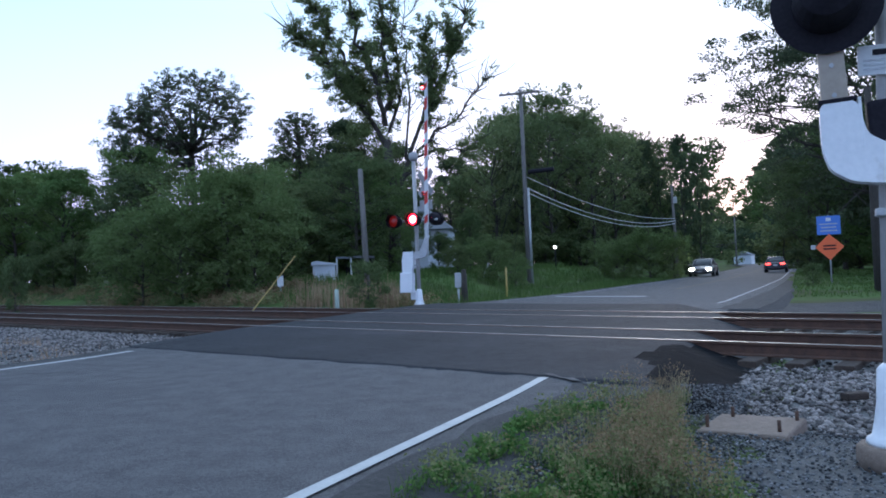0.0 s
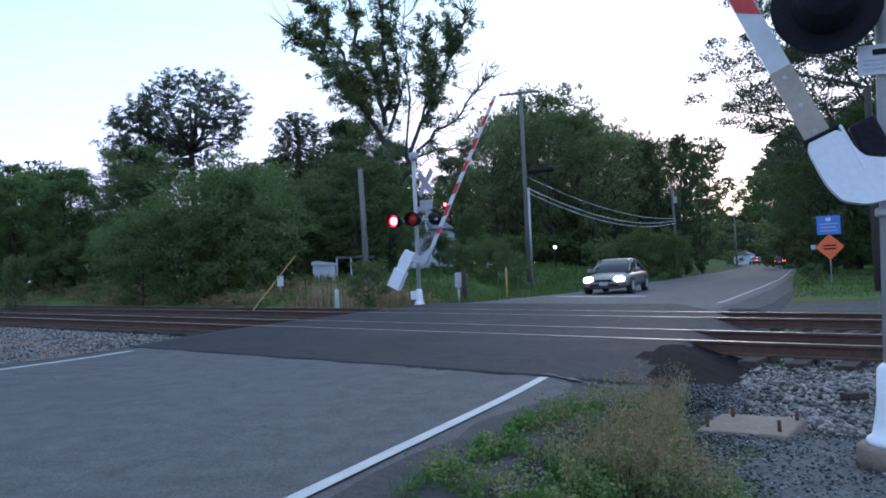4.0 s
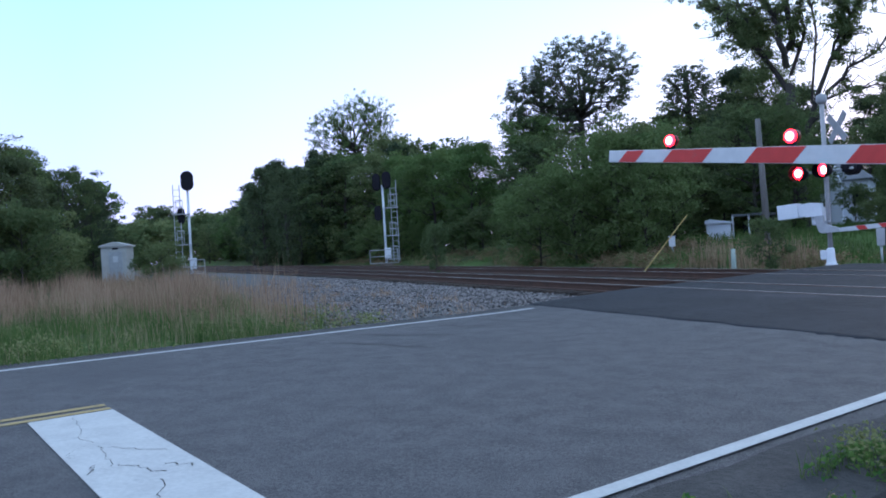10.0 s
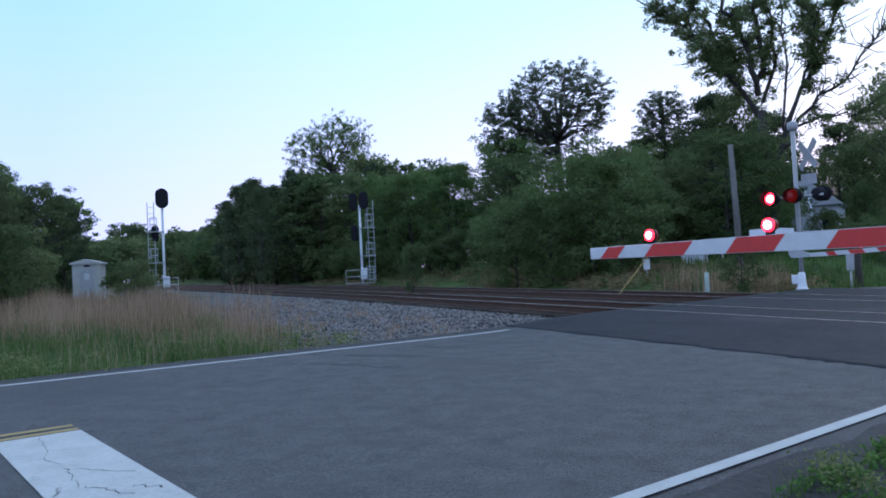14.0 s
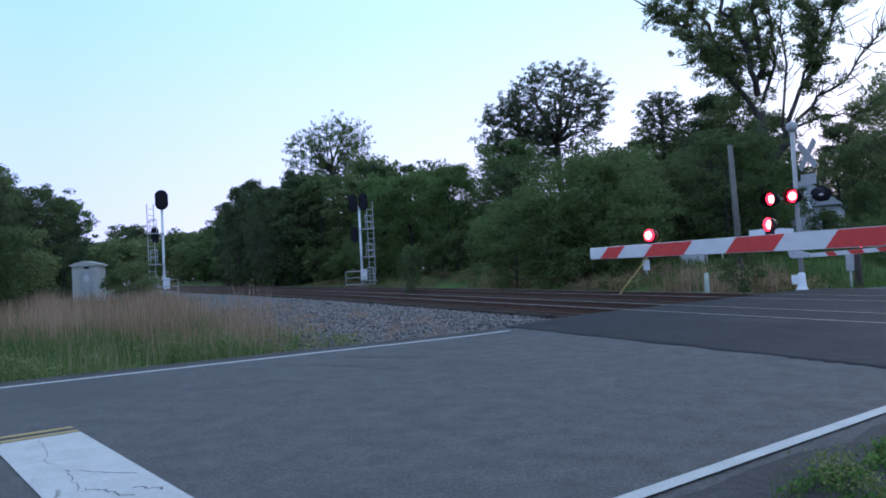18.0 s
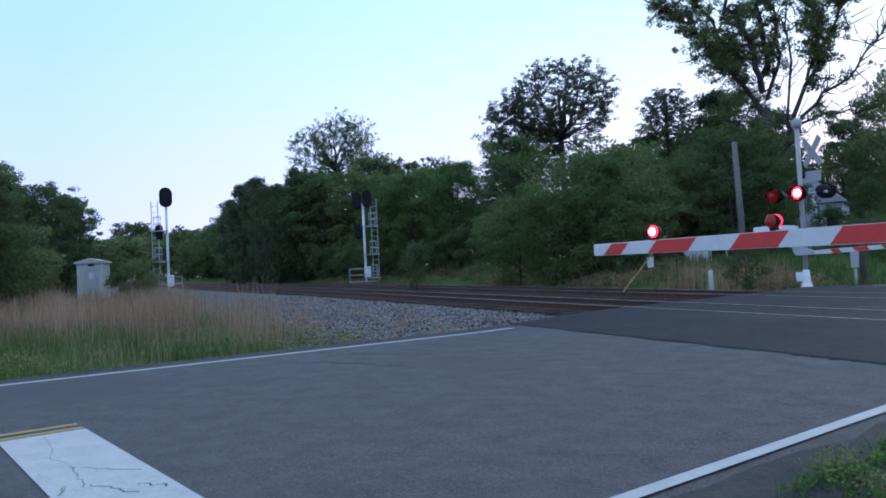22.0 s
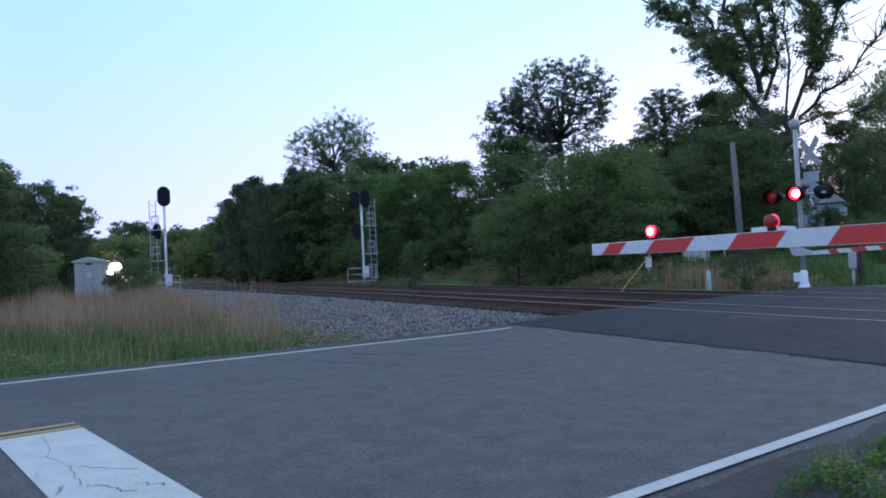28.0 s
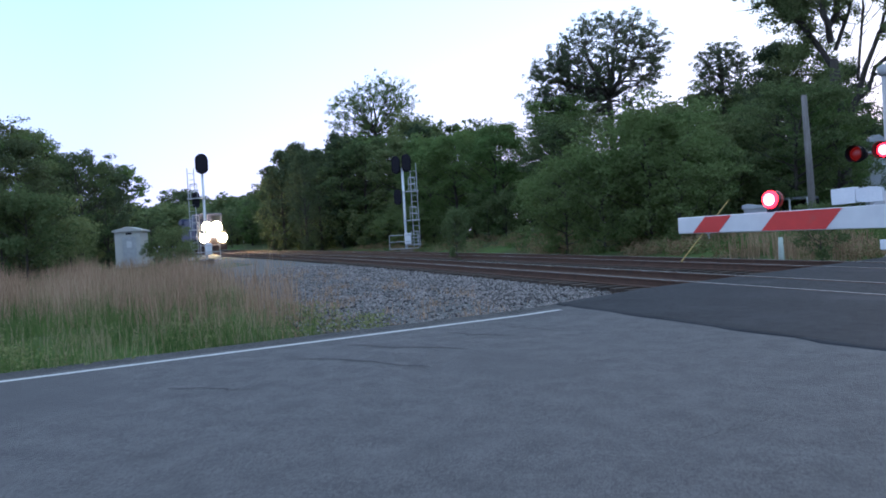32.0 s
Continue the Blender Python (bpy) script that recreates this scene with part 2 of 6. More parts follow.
def ground_z(x, y):
    x, y = np.asarray(x, float), np.asarray(y, float)
    u, v = x * UX + y * UY, x * VX + y * VY
    s, p = x * TX + y * TY, x * NX + y * NY
    q = p + bend(s)
    wave = 0.06 * np.sin(x * 0.35 + 1.3) * np.cos(y * 0.27) + 0.03 * np.sin(x * 1.1) * np.sin(y * 0.9 + 2)
    bed = smooth(7.0, 8.5, q) * (1 - smooth(17.6, 19.2, q))
    road = smooth(0.2, 1.6, v) * (1 - smooth(11.2, 13.5, v))
    z = base(x, y) - 0.16 + 0.1 * smooth(-2.0, 1.2, v) * (1 - smooth(2.5, 4, v)) * (1 - smooth(5.0, 7.0, p)) + wave * (1 - bed) * (1 - road)
    z = z * (1 - bed) + (base(x, y) - 0.17) * bed
    far = smooth(21, 45, q) * (1 - road)
    # a low bank behind the tracks, left of the road
    bank = smooth(18.9, 25.0, q) * smooth(12.6, 17.5, v)
    return z - 0.08 * road + 0.25 * far + 0.8 * bank


def mesh(name, verts, faces, smooth_faces=False):
    me = bpy.data.meshes.new(name)
    me.from_pydata([tuple(float(c) for c in v) for v in verts], [], [tuple(int(i) for i in f) for f in faces])
    if smooth_faces:
        me.polygons.foreach_set("use_smooth", [True] * len(me.polygons))
    me.update()
    return me


def soup(name, verts, size):
    """A mesh of loose faces of size corners each, from one array."""
    me = bpy.data.meshes.new(name)
    n = len(verts)
    me.vertices.add(n)
    me.vertices.foreach_set("co", np.ascontiguousarray(verts, dtype=np.float32).ravel())
    me.loops.add(n)
    me.loops.foreach_set("vertex_index", np.arange(n, dtype=np.int32))
    me.polygons.add(n // size)
    me.polygons.foreach_set("loop_start", np.arange(0, n, size, dtype=np.int32))
    me.update()
    return me


def grid_faces(rows, cols):
    return [(i * cols + j, i * cols + j + 1, (i + 1) * cols + j + 1, (i + 1) * cols + j) for i in range(rows - 1) for j in range(cols - 1)]


def put(name, me, material, parent=None, m=None, label="", category="", group="", kind=""):
    ob = new(name, me)
    if material and not me.materials:
        me.materials.append(material)
    if parent:
        ob.parent = parent
    if m is not None:
        ob.matrix_basis = m
    return tagged(ob, label, category, group, kind)


def part(name, bm, material, parent, label="", m=None):
    """Links a bmesh as one mesh object under a thing or a part."""
    me = bpy.data.meshes.new(name)
    bmesh.ops.recalc_face_normals(bm, faces=bm.faces)
    bm.to_mesh(me)
    bm.free()
    return put(name, me, material, parent, m, label)


def thing(name, m, label, category, group="", kind=""):
    ob = new(name)
    ob.empty_display_size = 0.2
    ob.matrix_basis = m
    return tagged(ob, label, category, group, kind)


def box(size, at=(0, 0, 0), rot=(0, 0, 0), bevel=0.0, bm=None):
    bm = bm or bmesh.new()
    made = bmesh.ops.create_cube(bm, size=1.0, matrix=pose(*at, *rot) @ Matrix.Diagonal((*size, 1)))
    if bevel:
        edges = list({e for v in made["verts"] for e in v.link_edges})
        bmesh.ops.bevel(bm, geom=edges, offset=bevel, segments=2, affect="EDGES", profile=0.5)
    return bm


def tube(points, radii, sides=8, bm=None, caps=True):
    """A round bar through the points."""
    bm = bm or bmesh.new()
    pts = [Vector(p) for p in points]
    if not hasattr(radii, "__len__"):
        radii = [radii] * len(pts)
    rings = []
    for i, p in enumerate(pts):
        d = (pts[min(i + 1, len(pts) - 1)] - pts[max(i - 1, 0)]).normalized()
        side = d.cross(Vector((0, 0, 1)) if abs(d.z) < 0.95 else Vector((0, 1, 0))).normalized()
        up = side.cross(d)
        rings.append([bm.verts.new(p + radii[i] * (math.cos(a) * side + math.sin(a) * up)) for a in [k * math.tau / sides for k in range(sides)]])
    for a, b in zip(rings, rings[1:]):
        for k in range(sides):
            f = bm.faces.new((a[k], a[(k + 1) % sides], b[(k + 1) % sides], b[k]))
            f.smooth = sides > 6
    if caps:
        bm.faces.new(rings[0][::-1])
        bm.faces.new(rings[-1])
    return bm


def plate(outline, thick, axis="y", bm=None, at=0.0):
    """A flat plate: an outline in x, z made thick along y (or in x, y along z)."""
    bm = bm or bmesh.new()
    f = (lambda a, b, c: (a, c, b)) if axis == "y" else (lambda a, b, c: (a, b, c))
    lo = [bm.verts.new(f(a, b, at - thick / 2)) for a, b in outline]
    hi = [bm.verts.new(f(a, b, at + thick / 2)) for a, b in outline]
    bm.faces.new(lo)
    bm.faces.new(hi[::-1])
    n = len(outline)
    for k in range(n):
        bm.faces.new((lo[k], lo[(k + 1) % n], hi[(k + 1) % n], hi[k]))
    return bm


# ---- ground, road, crossing ----


def build_ground():
    def axis(step):
        a, x = [0.0], step
        while a[-1] < 1800:
            a.append(a[-1] + x)
            if a[-1] > 16:
                x *= 1.09
        return sorted({-k for k in a} | set(a))
    xs, ys = axis(0.5), axis(0.5)
    verts = [(x, y + 6, float(ground_z(x, y + 6))) for y in ys for x in xs]
    put("ground", mesh("ground", verts, grid_faces(len(ys), len(xs)), True), SOIL, label="rough verge of soil and short grass", category="ground", kind="structure")


def road_edges(u):
    """The road's white edge lines: right and left, in metres across."""
    r = float(np.interp(u, [0, 12, 21, 28, 36, 48, 140], [2.55, 2.48, 2.02, 1.73, 1.42, 1.08, 0.8]))
    l = float(np.interp(u, [-5, 1.4, 9.5, 23, 30, 51, 140], [10.6, 10.5, 9.95, 9.45, 8.25, 7.3, 7.0]))
    return r, l


def far_road(u, v):
    """Past 115 m the road bends to the left."""
    if u <= 115:
        return road_xy(u, v)
    a, rad = (u - 115) / 130.0, 130.0
    return road_xy(115 + (rad - (v - 4)) * math.sin(a), 4 + rad - (rad - (v - 4)) * math.cos(a))


def strip(us, left, right, lift, across=6, drop=0.0, sink=0.0):
    rows = []
    for u in us:
        for k in range(across):
            v = right(u) + (left(u) - right(u)) * k / (across - 1)
            x, y = far_road(u, v)
            rows.append((x, y, float(road_z(x, y)) + lift - (drop if k == 0 else 0) - (sink if u == us[0] else 0)))
    return mesh("strip", rows, grid_faces(len(us), across))


def build_road():
    us = [-40, -25, -15, -8, -4] + [k * 0.5 for k in range(-6, 60)] + list(range(30, 116, 5)) + list(range(118, 260, 6))
    rng = random.Random(3)
    rag = {u: rng.uniform(-0.08, 0.08) for u in us}
    road = put("road", strip(us, lambda u: road_edges(u)[1] + 0.22 + rag[u], lambda u: road_edges(u)[0] - 0.38 - 0.3 * float(smooth(5, 8, u)) + rag[u], 0.0, 16, 0.02), ASPHALT,
               label="worn grey two-lane asphalt road", category="road", kind="structure")
    right_in, right_out = lambda u: road_edges(u)[0] + 0.3, lambda u: road_edges(u)[0] - 1.15 - 0.5 * float(smooth(5, 8, u))
    left_in, left_out = lambda u: road_edges(u)[1] + 0.75, lambda u: road_edges(u)[1] + 0.1
    for k, (span, inner, outer, drop) in enumerate((([u for u in us if u < 7.6], right_in, right_out, 0.34), ([u for u in us if u > 17.2], right_in, right_out, 0.34), (us, left_in, left_out, 0.0))):
        put("road_shoulder_%d" % (k + 1), strip(span, inner, outer, -0.012, 6, drop, 0.4 if k == 1 else 0.0), SHOULDER, label="crumbling dark gravel road shoulder", category="road shoulder", kind="structure")
    line = lambda name, us, side, off, w, m, lab: put(name, strip(us, lambda u: side(u) + off + w / 2, lambda u: side(u) + off - w / 2, 0.005, 3), m, label=lab, category="road marking", kind="structure")
    nu = [-40, -25, -15, -8] + [k * 0.5 for k in range(-8, 16)] + [7.72]
    line("edge_line_south_1", nu, lambda u: road_edges(u)[0], 0, 0.105, WHITE_LINE, "white painted edge line on grey asphalt")
    line("edge_line_south_2", nu + [8.5, 9.2], lambda u: road_edges(u)[1], 0, 0.11, WHITE_LINE, "white painted edge line beside tall grass")
    fu = [20.9 + k for k in range(0, 90, 2)]
    line("edge_line_north_1", fu, lambda u: road_edges(u)[0], 0, 0.10, WORN_WHITE, "white painted edge line beyond the crossing")
    line("edge_line_north_2", [24 + k for k in range(0, 90, 2)], lambda u: road_edges(u)[1], 0, 0.10, WORN_WHITE, "white painted edge line beyond the crossing")
    for k in (0, 1):
        line("centre_line_%d" % (k + 1), [-40, -20, -10, -5, 0, 0.7, 1.49], lambda u: 6.86, k * 0.2, 0.1, YELLOW_LINE, "yellow painted centre line")
    line("centre_line_3", fu[6:], lambda u: sum(road_edges(u)) / 2, 0, 0.09, FADED_YELLOW, "faded yellow centre line")
    sb = [(u, v) for u in (0.86, 1.49) for v in np.linspace(2.75, 6.78, 8)]
    put("stop_line_1", mesh("stop", [(*road_xy(u, v), float(road_z(*road_xy(u, v))) + 0.006) for u, v in sb], grid_faces(2, 8)), WHITE_LINE,
        label="broad cracked white stop line across the lane", category="road marking", kind="structure")
    sb = [(26.0 + (v - 4.8) * 0.28 + d, v) for d in (0, 0.6) for v in np.linspace(4.8, 8.2, 8)]
    put("stop_line_2", mesh("stop", [(*road_xy(u, v), float(road_z(*road_xy(u, v))) + 0.006) for u, v in sb], grid_faces(2, 8)), WORN_WHITE,
        label="white stop line beyond the tracks", category="road marking", kind="structure")
    # cracks in the asphalt and in the stop line
    rng = random.Random(12)

    def crack(u0, v0, u1, v1, width, lift=0.0035, wander=0.05, n=14, material=CRACK):
        pts, off = [], 0.0
        for k in range(n + 1):
            f = k / n
            off += rng.uniform(-wander, wander)
            pts.append((u0 + (u1 - u0) * f + off * (v1 - v0 != 0), v0 + (v1 - v0) * f + off * 0.4))
        rows = []
        for side in (0, 1):
            for u, v in pts:
                x, y = road_xy(u + side * width * rng.uniform(0.5, 1.3), v + side * width * 0.5)
                rows.append((x, y, float(road_z(x, y)) + lift))
        put("crack", mesh("crack", rows, grid_faces(2, n + 1)), material, road, label="dark crack in the surface")
    for args in ((5.4, 9.6, 6.2, 8.2, 0.03), (4.6, 9.2, 5.2, 7.6, 0.025), (6.8, 9.5, 7.2, 8.6, 0.035), (3.0, 8.6, 3.4, 7.9, 0.02), (7.6, 9.2, 7.9, 8.3, 0.03), (4.9, 4.3, 5.6, 4.2, 0.01), (6.2, 6.6, 7.1, 6.5, 0.012)):
        crack(*args)
    for args in ((1.2, 6.7, 1.1, 5.6, 0.003), (1.12, 5.5, 1.08, 4.9, 0.004), (1.14, 5.4, 1.36, 5.0, 0.005), (1.1, 4.9, 1.2, 4.5, 0.006), (1.05, 5.6, 0.95, 5.3, 0.003), (1.2, 4.4, 0.9, 3.6, 0.005), (1.3, 4.7, 1.36, 4.5, 0.008), (0.98, 5.0, 1.02, 4.85, 0.008)):
        crack(*args, 0.0085, 0.03)
    # the ragged dark seam where the crossing surface begins
    crack(9.62, 9.6, 7.85, 2.5, 0.022, 0.0125, 0.02, 44)
    crack(7.75, 2.45, 7.0, 1.55, 0.16, 0.0135, 0.05, 12, WORN_PATCH)
    # the dark crossing surface between and beside the rails, in strips that leave the rails free
    half = GAUGE / 2
    edges = [6.95]
    for c in (NEAR, FAR_TRACK):
        edges += [c - half - 0.045, c - half + 0.10, c + half - 0.10, c + half + 0.045]
    edges += [19.2]
    rng = random.Random(8)
    for k in range(0, len(edges), 2):
        a, b = edges[k], edges[k + 1]
        rows, n = [], 30
        fs = [0, 0.012, 0.025, 0.04, 0.06, 0.085] + [0.085 + 0.915 * m / 24 for m in range(1, 25)]
        if k == 0:
            fs = [m * 0.011 for m in range(36)] + [0.385 + 0.615 * m / 16 for m in range(1, 17)]
            n = len(fs)
        ps = [a + (b - a) * j / (28 if k == 0 else 7) for j in range(29 if k == 0 else 8)]
        if k == 0:
            ps = [a - 0.22] + ps
        for j, p in enumerate(ps):
            for i in range(n):
                f = fs[i]
                # the ends follow the road's own edges
                s0, s1 = (0.7 + 0.2335 * p) / 0.9724, (11.0 + 0.2335 * p) / 0.9724
                s0 += 1.6 * float(smooth(15.0, 20.0, p))
                s = s0 + (s1 - s0) * f
                if i == n - 1:
                    s += 0.3 + rng.uniform(-0.1, 0.1)
                s += -0.45 * (1 - float(smooth(0, 0.07, f))) + (rng.uniform(-0.1, 0.1) if i < 3 else 0)
                pp = p + (rng.uniform(-0.05, 0.05) if (k == 0 and j < 2) else 0)
                x, y = s * TX + pp * NX, s * TY + pp * NY
                z = float(road_z(x, y)) + 0.008
                # the ends slope down into the ballast, the near edge is buried
                low = 1 - float(smooth(0, 0.085, f))
                z = z * (1 - low) + (float(ground_z(x, y)) - 0.04) * low - (0.05 if i == 0 else 0) + (rng.uniform(-0.008, 0.008) if f < 0.1 else 0)
                if i == n - 1:
                    z -= 0.3
                if k == 0 and j == 0:
                    z = min(z, float(ground_z(x, y))) - 0.12
                rows.append((x, y, min(z, float(rail_top(s)) - 0.004)))
        me = mesh("crossing", rows, grid_faces(len(ps), n), True)
        me.materials.append(DARK_ASPHALT)
        me.materials.append(FRESH_TAR)
        # the south-east corner is a newer patch of tar
        patch = lambda f: fs[f % (n - 1)] < 0.085 + 0.02 * math.sin(ps[f // (n - 1)] * 2.1 + 2) + 0.006 * math.sin(ps[f // (n - 1)] * 6.1)
        me.polygons.foreach_set("material_index", [1 if k == 0 and patch(f) else 0 for f in range(len(me.polygons))])
        put("crossing_surface_%d" % (k // 2 + 1), me, None, label="dark patched asphalt crossing surface between rails", category="crossing surface", kind="structure")


def build_lot():
    rows, us, vs = [], [19.5 + k * 0.5 for k in range(12)], [-26 + k * 1.5 for k in range(19)]
    for u in us:
        for v in vs:
            x, y = road_xy(u + 0.25 * math.sin(v) - v * 0.2, v)
            rows.append((x, y, float(ground_z(x, y)) + 0.03 - (0.06 if u in (us[0], us[-1]) else 0)))
    put("gravel_lot", mesh("lot", rows, grid_faces(len(us), len(vs))), SHOULDER, label="grey gravel turnout beside the far track", category="gravel lot", kind="structure")


def build_track(p0, number):
    track = thing("railway_track_%d" % number, Matrix.Identity(4), "railway track of rusty rails on wooden ties", "railway track", "railway tracks", "structure")
    ss = [-70, -50, -35] + [k * 1.0 for k in range(-25, 100)] + list(range(100, 300, 5))
    prof = [(-0.037, 0), (0.037, 0), (0.037, -0.035), (0.010, -0.05), (0.010, -0.145), (0.07, -0.16), (0.07, -0.178), (-0.07, -0.178), (-0.07, -0.16), (-0.010, -0.145), (-0.010, -0.05), (-0.037, -0.035)]
    for side in (-1, 1):
        verts, faces, mats = [], [], []
        for s in ss:
            c = p0 + side * GAUGE / 2
            for a, z in prof:
                x, y = line_point(s, c + a)
                verts.append((x, y, float(rail_top(s)) + z))
        n = len(prof)
        for i in range(len(ss) - 1):
            for k in range(n):
                faces.append((i * n + k, i * n + (k + 1) % n, (i + 1) * n + (k + 1) % n, (i + 1) * n + k))
                mats.append(1 if k == 0 else 0)
        me = mesh("rail", verts, faces)
        me.materials.append(RUST)
        me.materials.append(SHINE)
        me.polygons.foreach_set("material_index", mats)
        put("rail", me, None, track, label="rusty steel rail with a polished head")
    bm = box((2.6, 0.22, 0.17), bevel=0.012)
    me = bpy.data.meshes.new("tie")
    bm.to_mesh(me)
    bm.free()
    rng = random.Random(number)
    s = -24.0
    while s < 78:
        s += 0.53
        x, y = line_point(s, p0)
        v = x * VX + y * VY
        if 0.9 < v < 10.8:
            continue
        a = math.degrees(math.atan2(NY, NX)) + rng.uniform(-1, 1) + (math.degrees(0.08) * float(np.clip((s - 25) / 40, 0, 1)))
        put("tie", me, TIE, track, pose(x, y, float(rail_top(s)) - 0.178 - 0.085 + rng.uniform(-0.006, 0.004), 0, 0, a))


build_ground()
build_road()
build_lot()
build_track(NEAR, 1)
build_track(FAR_TRACK, 2)

# ---- plants ----


def bearing(az, dist):
    """A place at dist metres, az degrees to the left of the road's first view."""
    return -dist * math.sin(radians(az)), dist * math.cos(radians(az))


def leaf_soup(name, centres, radius, per, size, rng, flat=0.75, narrow=0.7):
    """Loose leaf faces scattered in clumps."""
    c = np.asarray(centres, float)
    n = len(c) * per
    r = np.asarray(radius, float)
    r = np.repeat(r if r.ndim else np.full(len(c), r), per)
    d = rng.normal(size=(n, 3))
    d /= np.linalg.norm(d, axis=1)[:, None]
    d *= (rng.uniform(0.15, 1.0, n) ** 0.6 * r)[:, None]
    d[:, 2] *= flat
    pos = np.repeat(c, per, 0) + d
    a = rng.normal(size=(n, 3))
    a[:, 2] *= 0.6
    a /= np.linalg.norm(a, axis=1)[:, None]
    b = np.cross(a, rng.normal(size=(n, 3)))
    b /= np.linalg.norm(b, axis=1)[:, None]
    s = size * rng.uniform(0.6, 1.3, n)[:, None]
    a, b = a * s * 0.5, b * s * 0.5 * narrow
    return soup(name, np.stack([pos - a, pos + a * 0.6 + b, pos + a * 0.6 - b], 1).reshape(-1, 3), 3)


def limb(start, direction, length, rise, rng, steps=4, wander=0.12):
    pts, d = [Vector(start)], Vector(direction).normalized()
    for k in range(steps):
        d = (d + Vector((rng.normal() * wander, rng.normal() * wander, rise / steps + rng.normal() * wander * 0.6))).normalized()
        pts.append(pts[-1] + d * (length / steps))
    return pts


def make_tree(name, seed, height, low, radius, limbs, subs, per, clump, leaf, leaves, label, trunk_r=0.2, rise=0.5, top=1.0, widest=0.45, category="tree", flat=0.75, lean=0.0, twigs=False, spread=0.35, narrow=0.7):
    """A tapered trunk with limbs, and a crown of leaf clumps at the twigs' ends."""
    rng = np.random.default_rng(seed)
    tree = thing(name, Matrix.Identity(4), label, category, kind="")
    bm = bmesh.new()
    pts = [Vector((0, 0, -0.3))]
    for k in range(1, 8):
        f = k / 7
        pts.append(Vector((rng.normal() * 0.02 * height * f + lean * f * height, rng.normal() * 0.02 * height * f, height * 0.93 * f)))
    tube(pts, [trunk_r * (1.25 if k == 0 else 1 - 0.88 * k / 7) for k in range(8)], 8, bm)
    centres, radii = [], []
    for i in range(limbs):
        f = (i + rng.uniform(0, 0.9)) / limbs
        h = low + (0.92 * height - low) * f
        x = h / (height * 0.93) * 7
        k = min(int(x), 6)
        at = pts[k].lerp(pts[k + 1], x - k)
        env = (f / widest) ** 0.6 if f < widest else max(0.0, 1 - ((f - widest) / (1 - widest)) ** 2) ** 0.5
        length = radius * max(0.22, env) * rng.uniform(0.75, 1.1)
        az = i * 2.4 + rng.uniform(-0.5, 0.5)
        path = limb(at, (math.cos(az), math.sin(az), 0.1 + 0.5 * f), length, rise, rng)
        r0 = max(0.02, trunk_r * (1 - 0.85 * f) * 0.5)
        tube(path, [r0 * (1 - 0.8 * j / 4) for j in range(5)], 4, bm, caps=False)
        centres.append(path[-1])
        radii.append(clump)
        for j in range(subs):
            g = rng.uniform(0.3, 1.0) * 4
            q = min(int(g), 3)
            st = path[q].lerp(path[q + 1], g - q)
            dirn = (path[q + 1] - path[q]).normalized() + Vector(rng.normal(size=3) * 0.7)
            sub = limb(st, dirn, length * spread * rng.uniform(0.6, 1.2), 0.3, rng, 2)
            tube([sub[0], sub[-1]], [r0 * 0.35, r0 * 0.08], 3, bm, caps=False)
            centres.append(sub[-1])
            radii.append(clump * rng.uniform(0.6, 1.1))
            if twigs:
                tube(limb(sub[-1], dirn, length * 0.2, 0.2, rng, 1), [r0 * 0.1, 0.004], 3, bm, caps=False)
    centres.append(pts[-1])
    radii.append(clump * 1.1 * top)
    part("trunk", bm, BARK, tree)
    put("crown", leaf_soup("crown", centres, radii, per, leaf, rng, flat, narrow), leaves, tree)
    return tree


FAR_FORM = {}     # a tree's name and its simpler form for far places


def place(tree, x, y, height_scale, turn, width=1.0, drop=0.1):
    if math.hypot(x, y) > 70:
        tree = FAR_FORM.get(tree.name, tree)
    z = float(ground_z(x, y)) - drop
    return copy_thing(tree, pose(x, y, z, 0, 0, turn) @ Matrix.Diagonal((width * height_scale, width * height_scale, height_scale, 1)))


# the wood's skyline: degrees to the left, and the slope up to the tree tops
SKYLINE = [(-60, 0.20), (-34, 0.2), (-29, 0.2), (-26, 0.185), (-24.5, 0.16), (-23.5, 0.135), (-22.8, 0.115), (-22.4, 0.095), (-21.8, 0.07), (-20.9, 0.052), (-19.8, 0.056), (-19.5, 0.12), (-19.0, 0.145), (-17.4, 0.173), (-16.8, 0.168), (-16, 0.148), (-15, 0.167), (-13.1, 0.18), (-11.2, 0.208),
           (-9, 0.225), (-6.4, 0.222), (-4.9, 0.207), (-2.6, 0.2), (-1.7, 0.17), (-0.9, 0.12), (0.3, 0.1), (2.2, 0.12), (4, 0.155), (4.9, 0.169), (6, 0.182), (7.4, 0.19), (8.2, 0.18), (8.7, 0.15), (12, 0.15), (14.6, 0.153), (17, 0.155), (20.5, 0.172), (23.5, 0.168), (24.4, 0.159), (25.6, 0.152),
           (26.7, 0.141), (28.3, 0.147), (31.5, 0.147), (36, 0.146), (38.5, 0.14), (40.2, 0.13), (41, 0.138), (42.6, 0.123), (43.4, 0.085), (45, 0.068), (46.2, 0.059), (47.5, 0.066), (48.6, 0.077), (49.8, 0.071), (51, 0.056), (51.9, 0.058), (52.3, 0.095), (53.5, 0.135), (55.8, 0.131), (56.4, 0.153), (60, 0.2), (80, 0.2)]


def skyline(az):
    return float(np.interp(az, [a for a, _ in SKYLINE], [b for _, b in SKYLINE]))


def clear(az, dist, half=1.3):
    """The skyline's lowest point over the width of a crown."""
    w = math.degrees(half / dist)
    return min(skyline(az - w), skyline(az), skyline(az + w), 0.25)


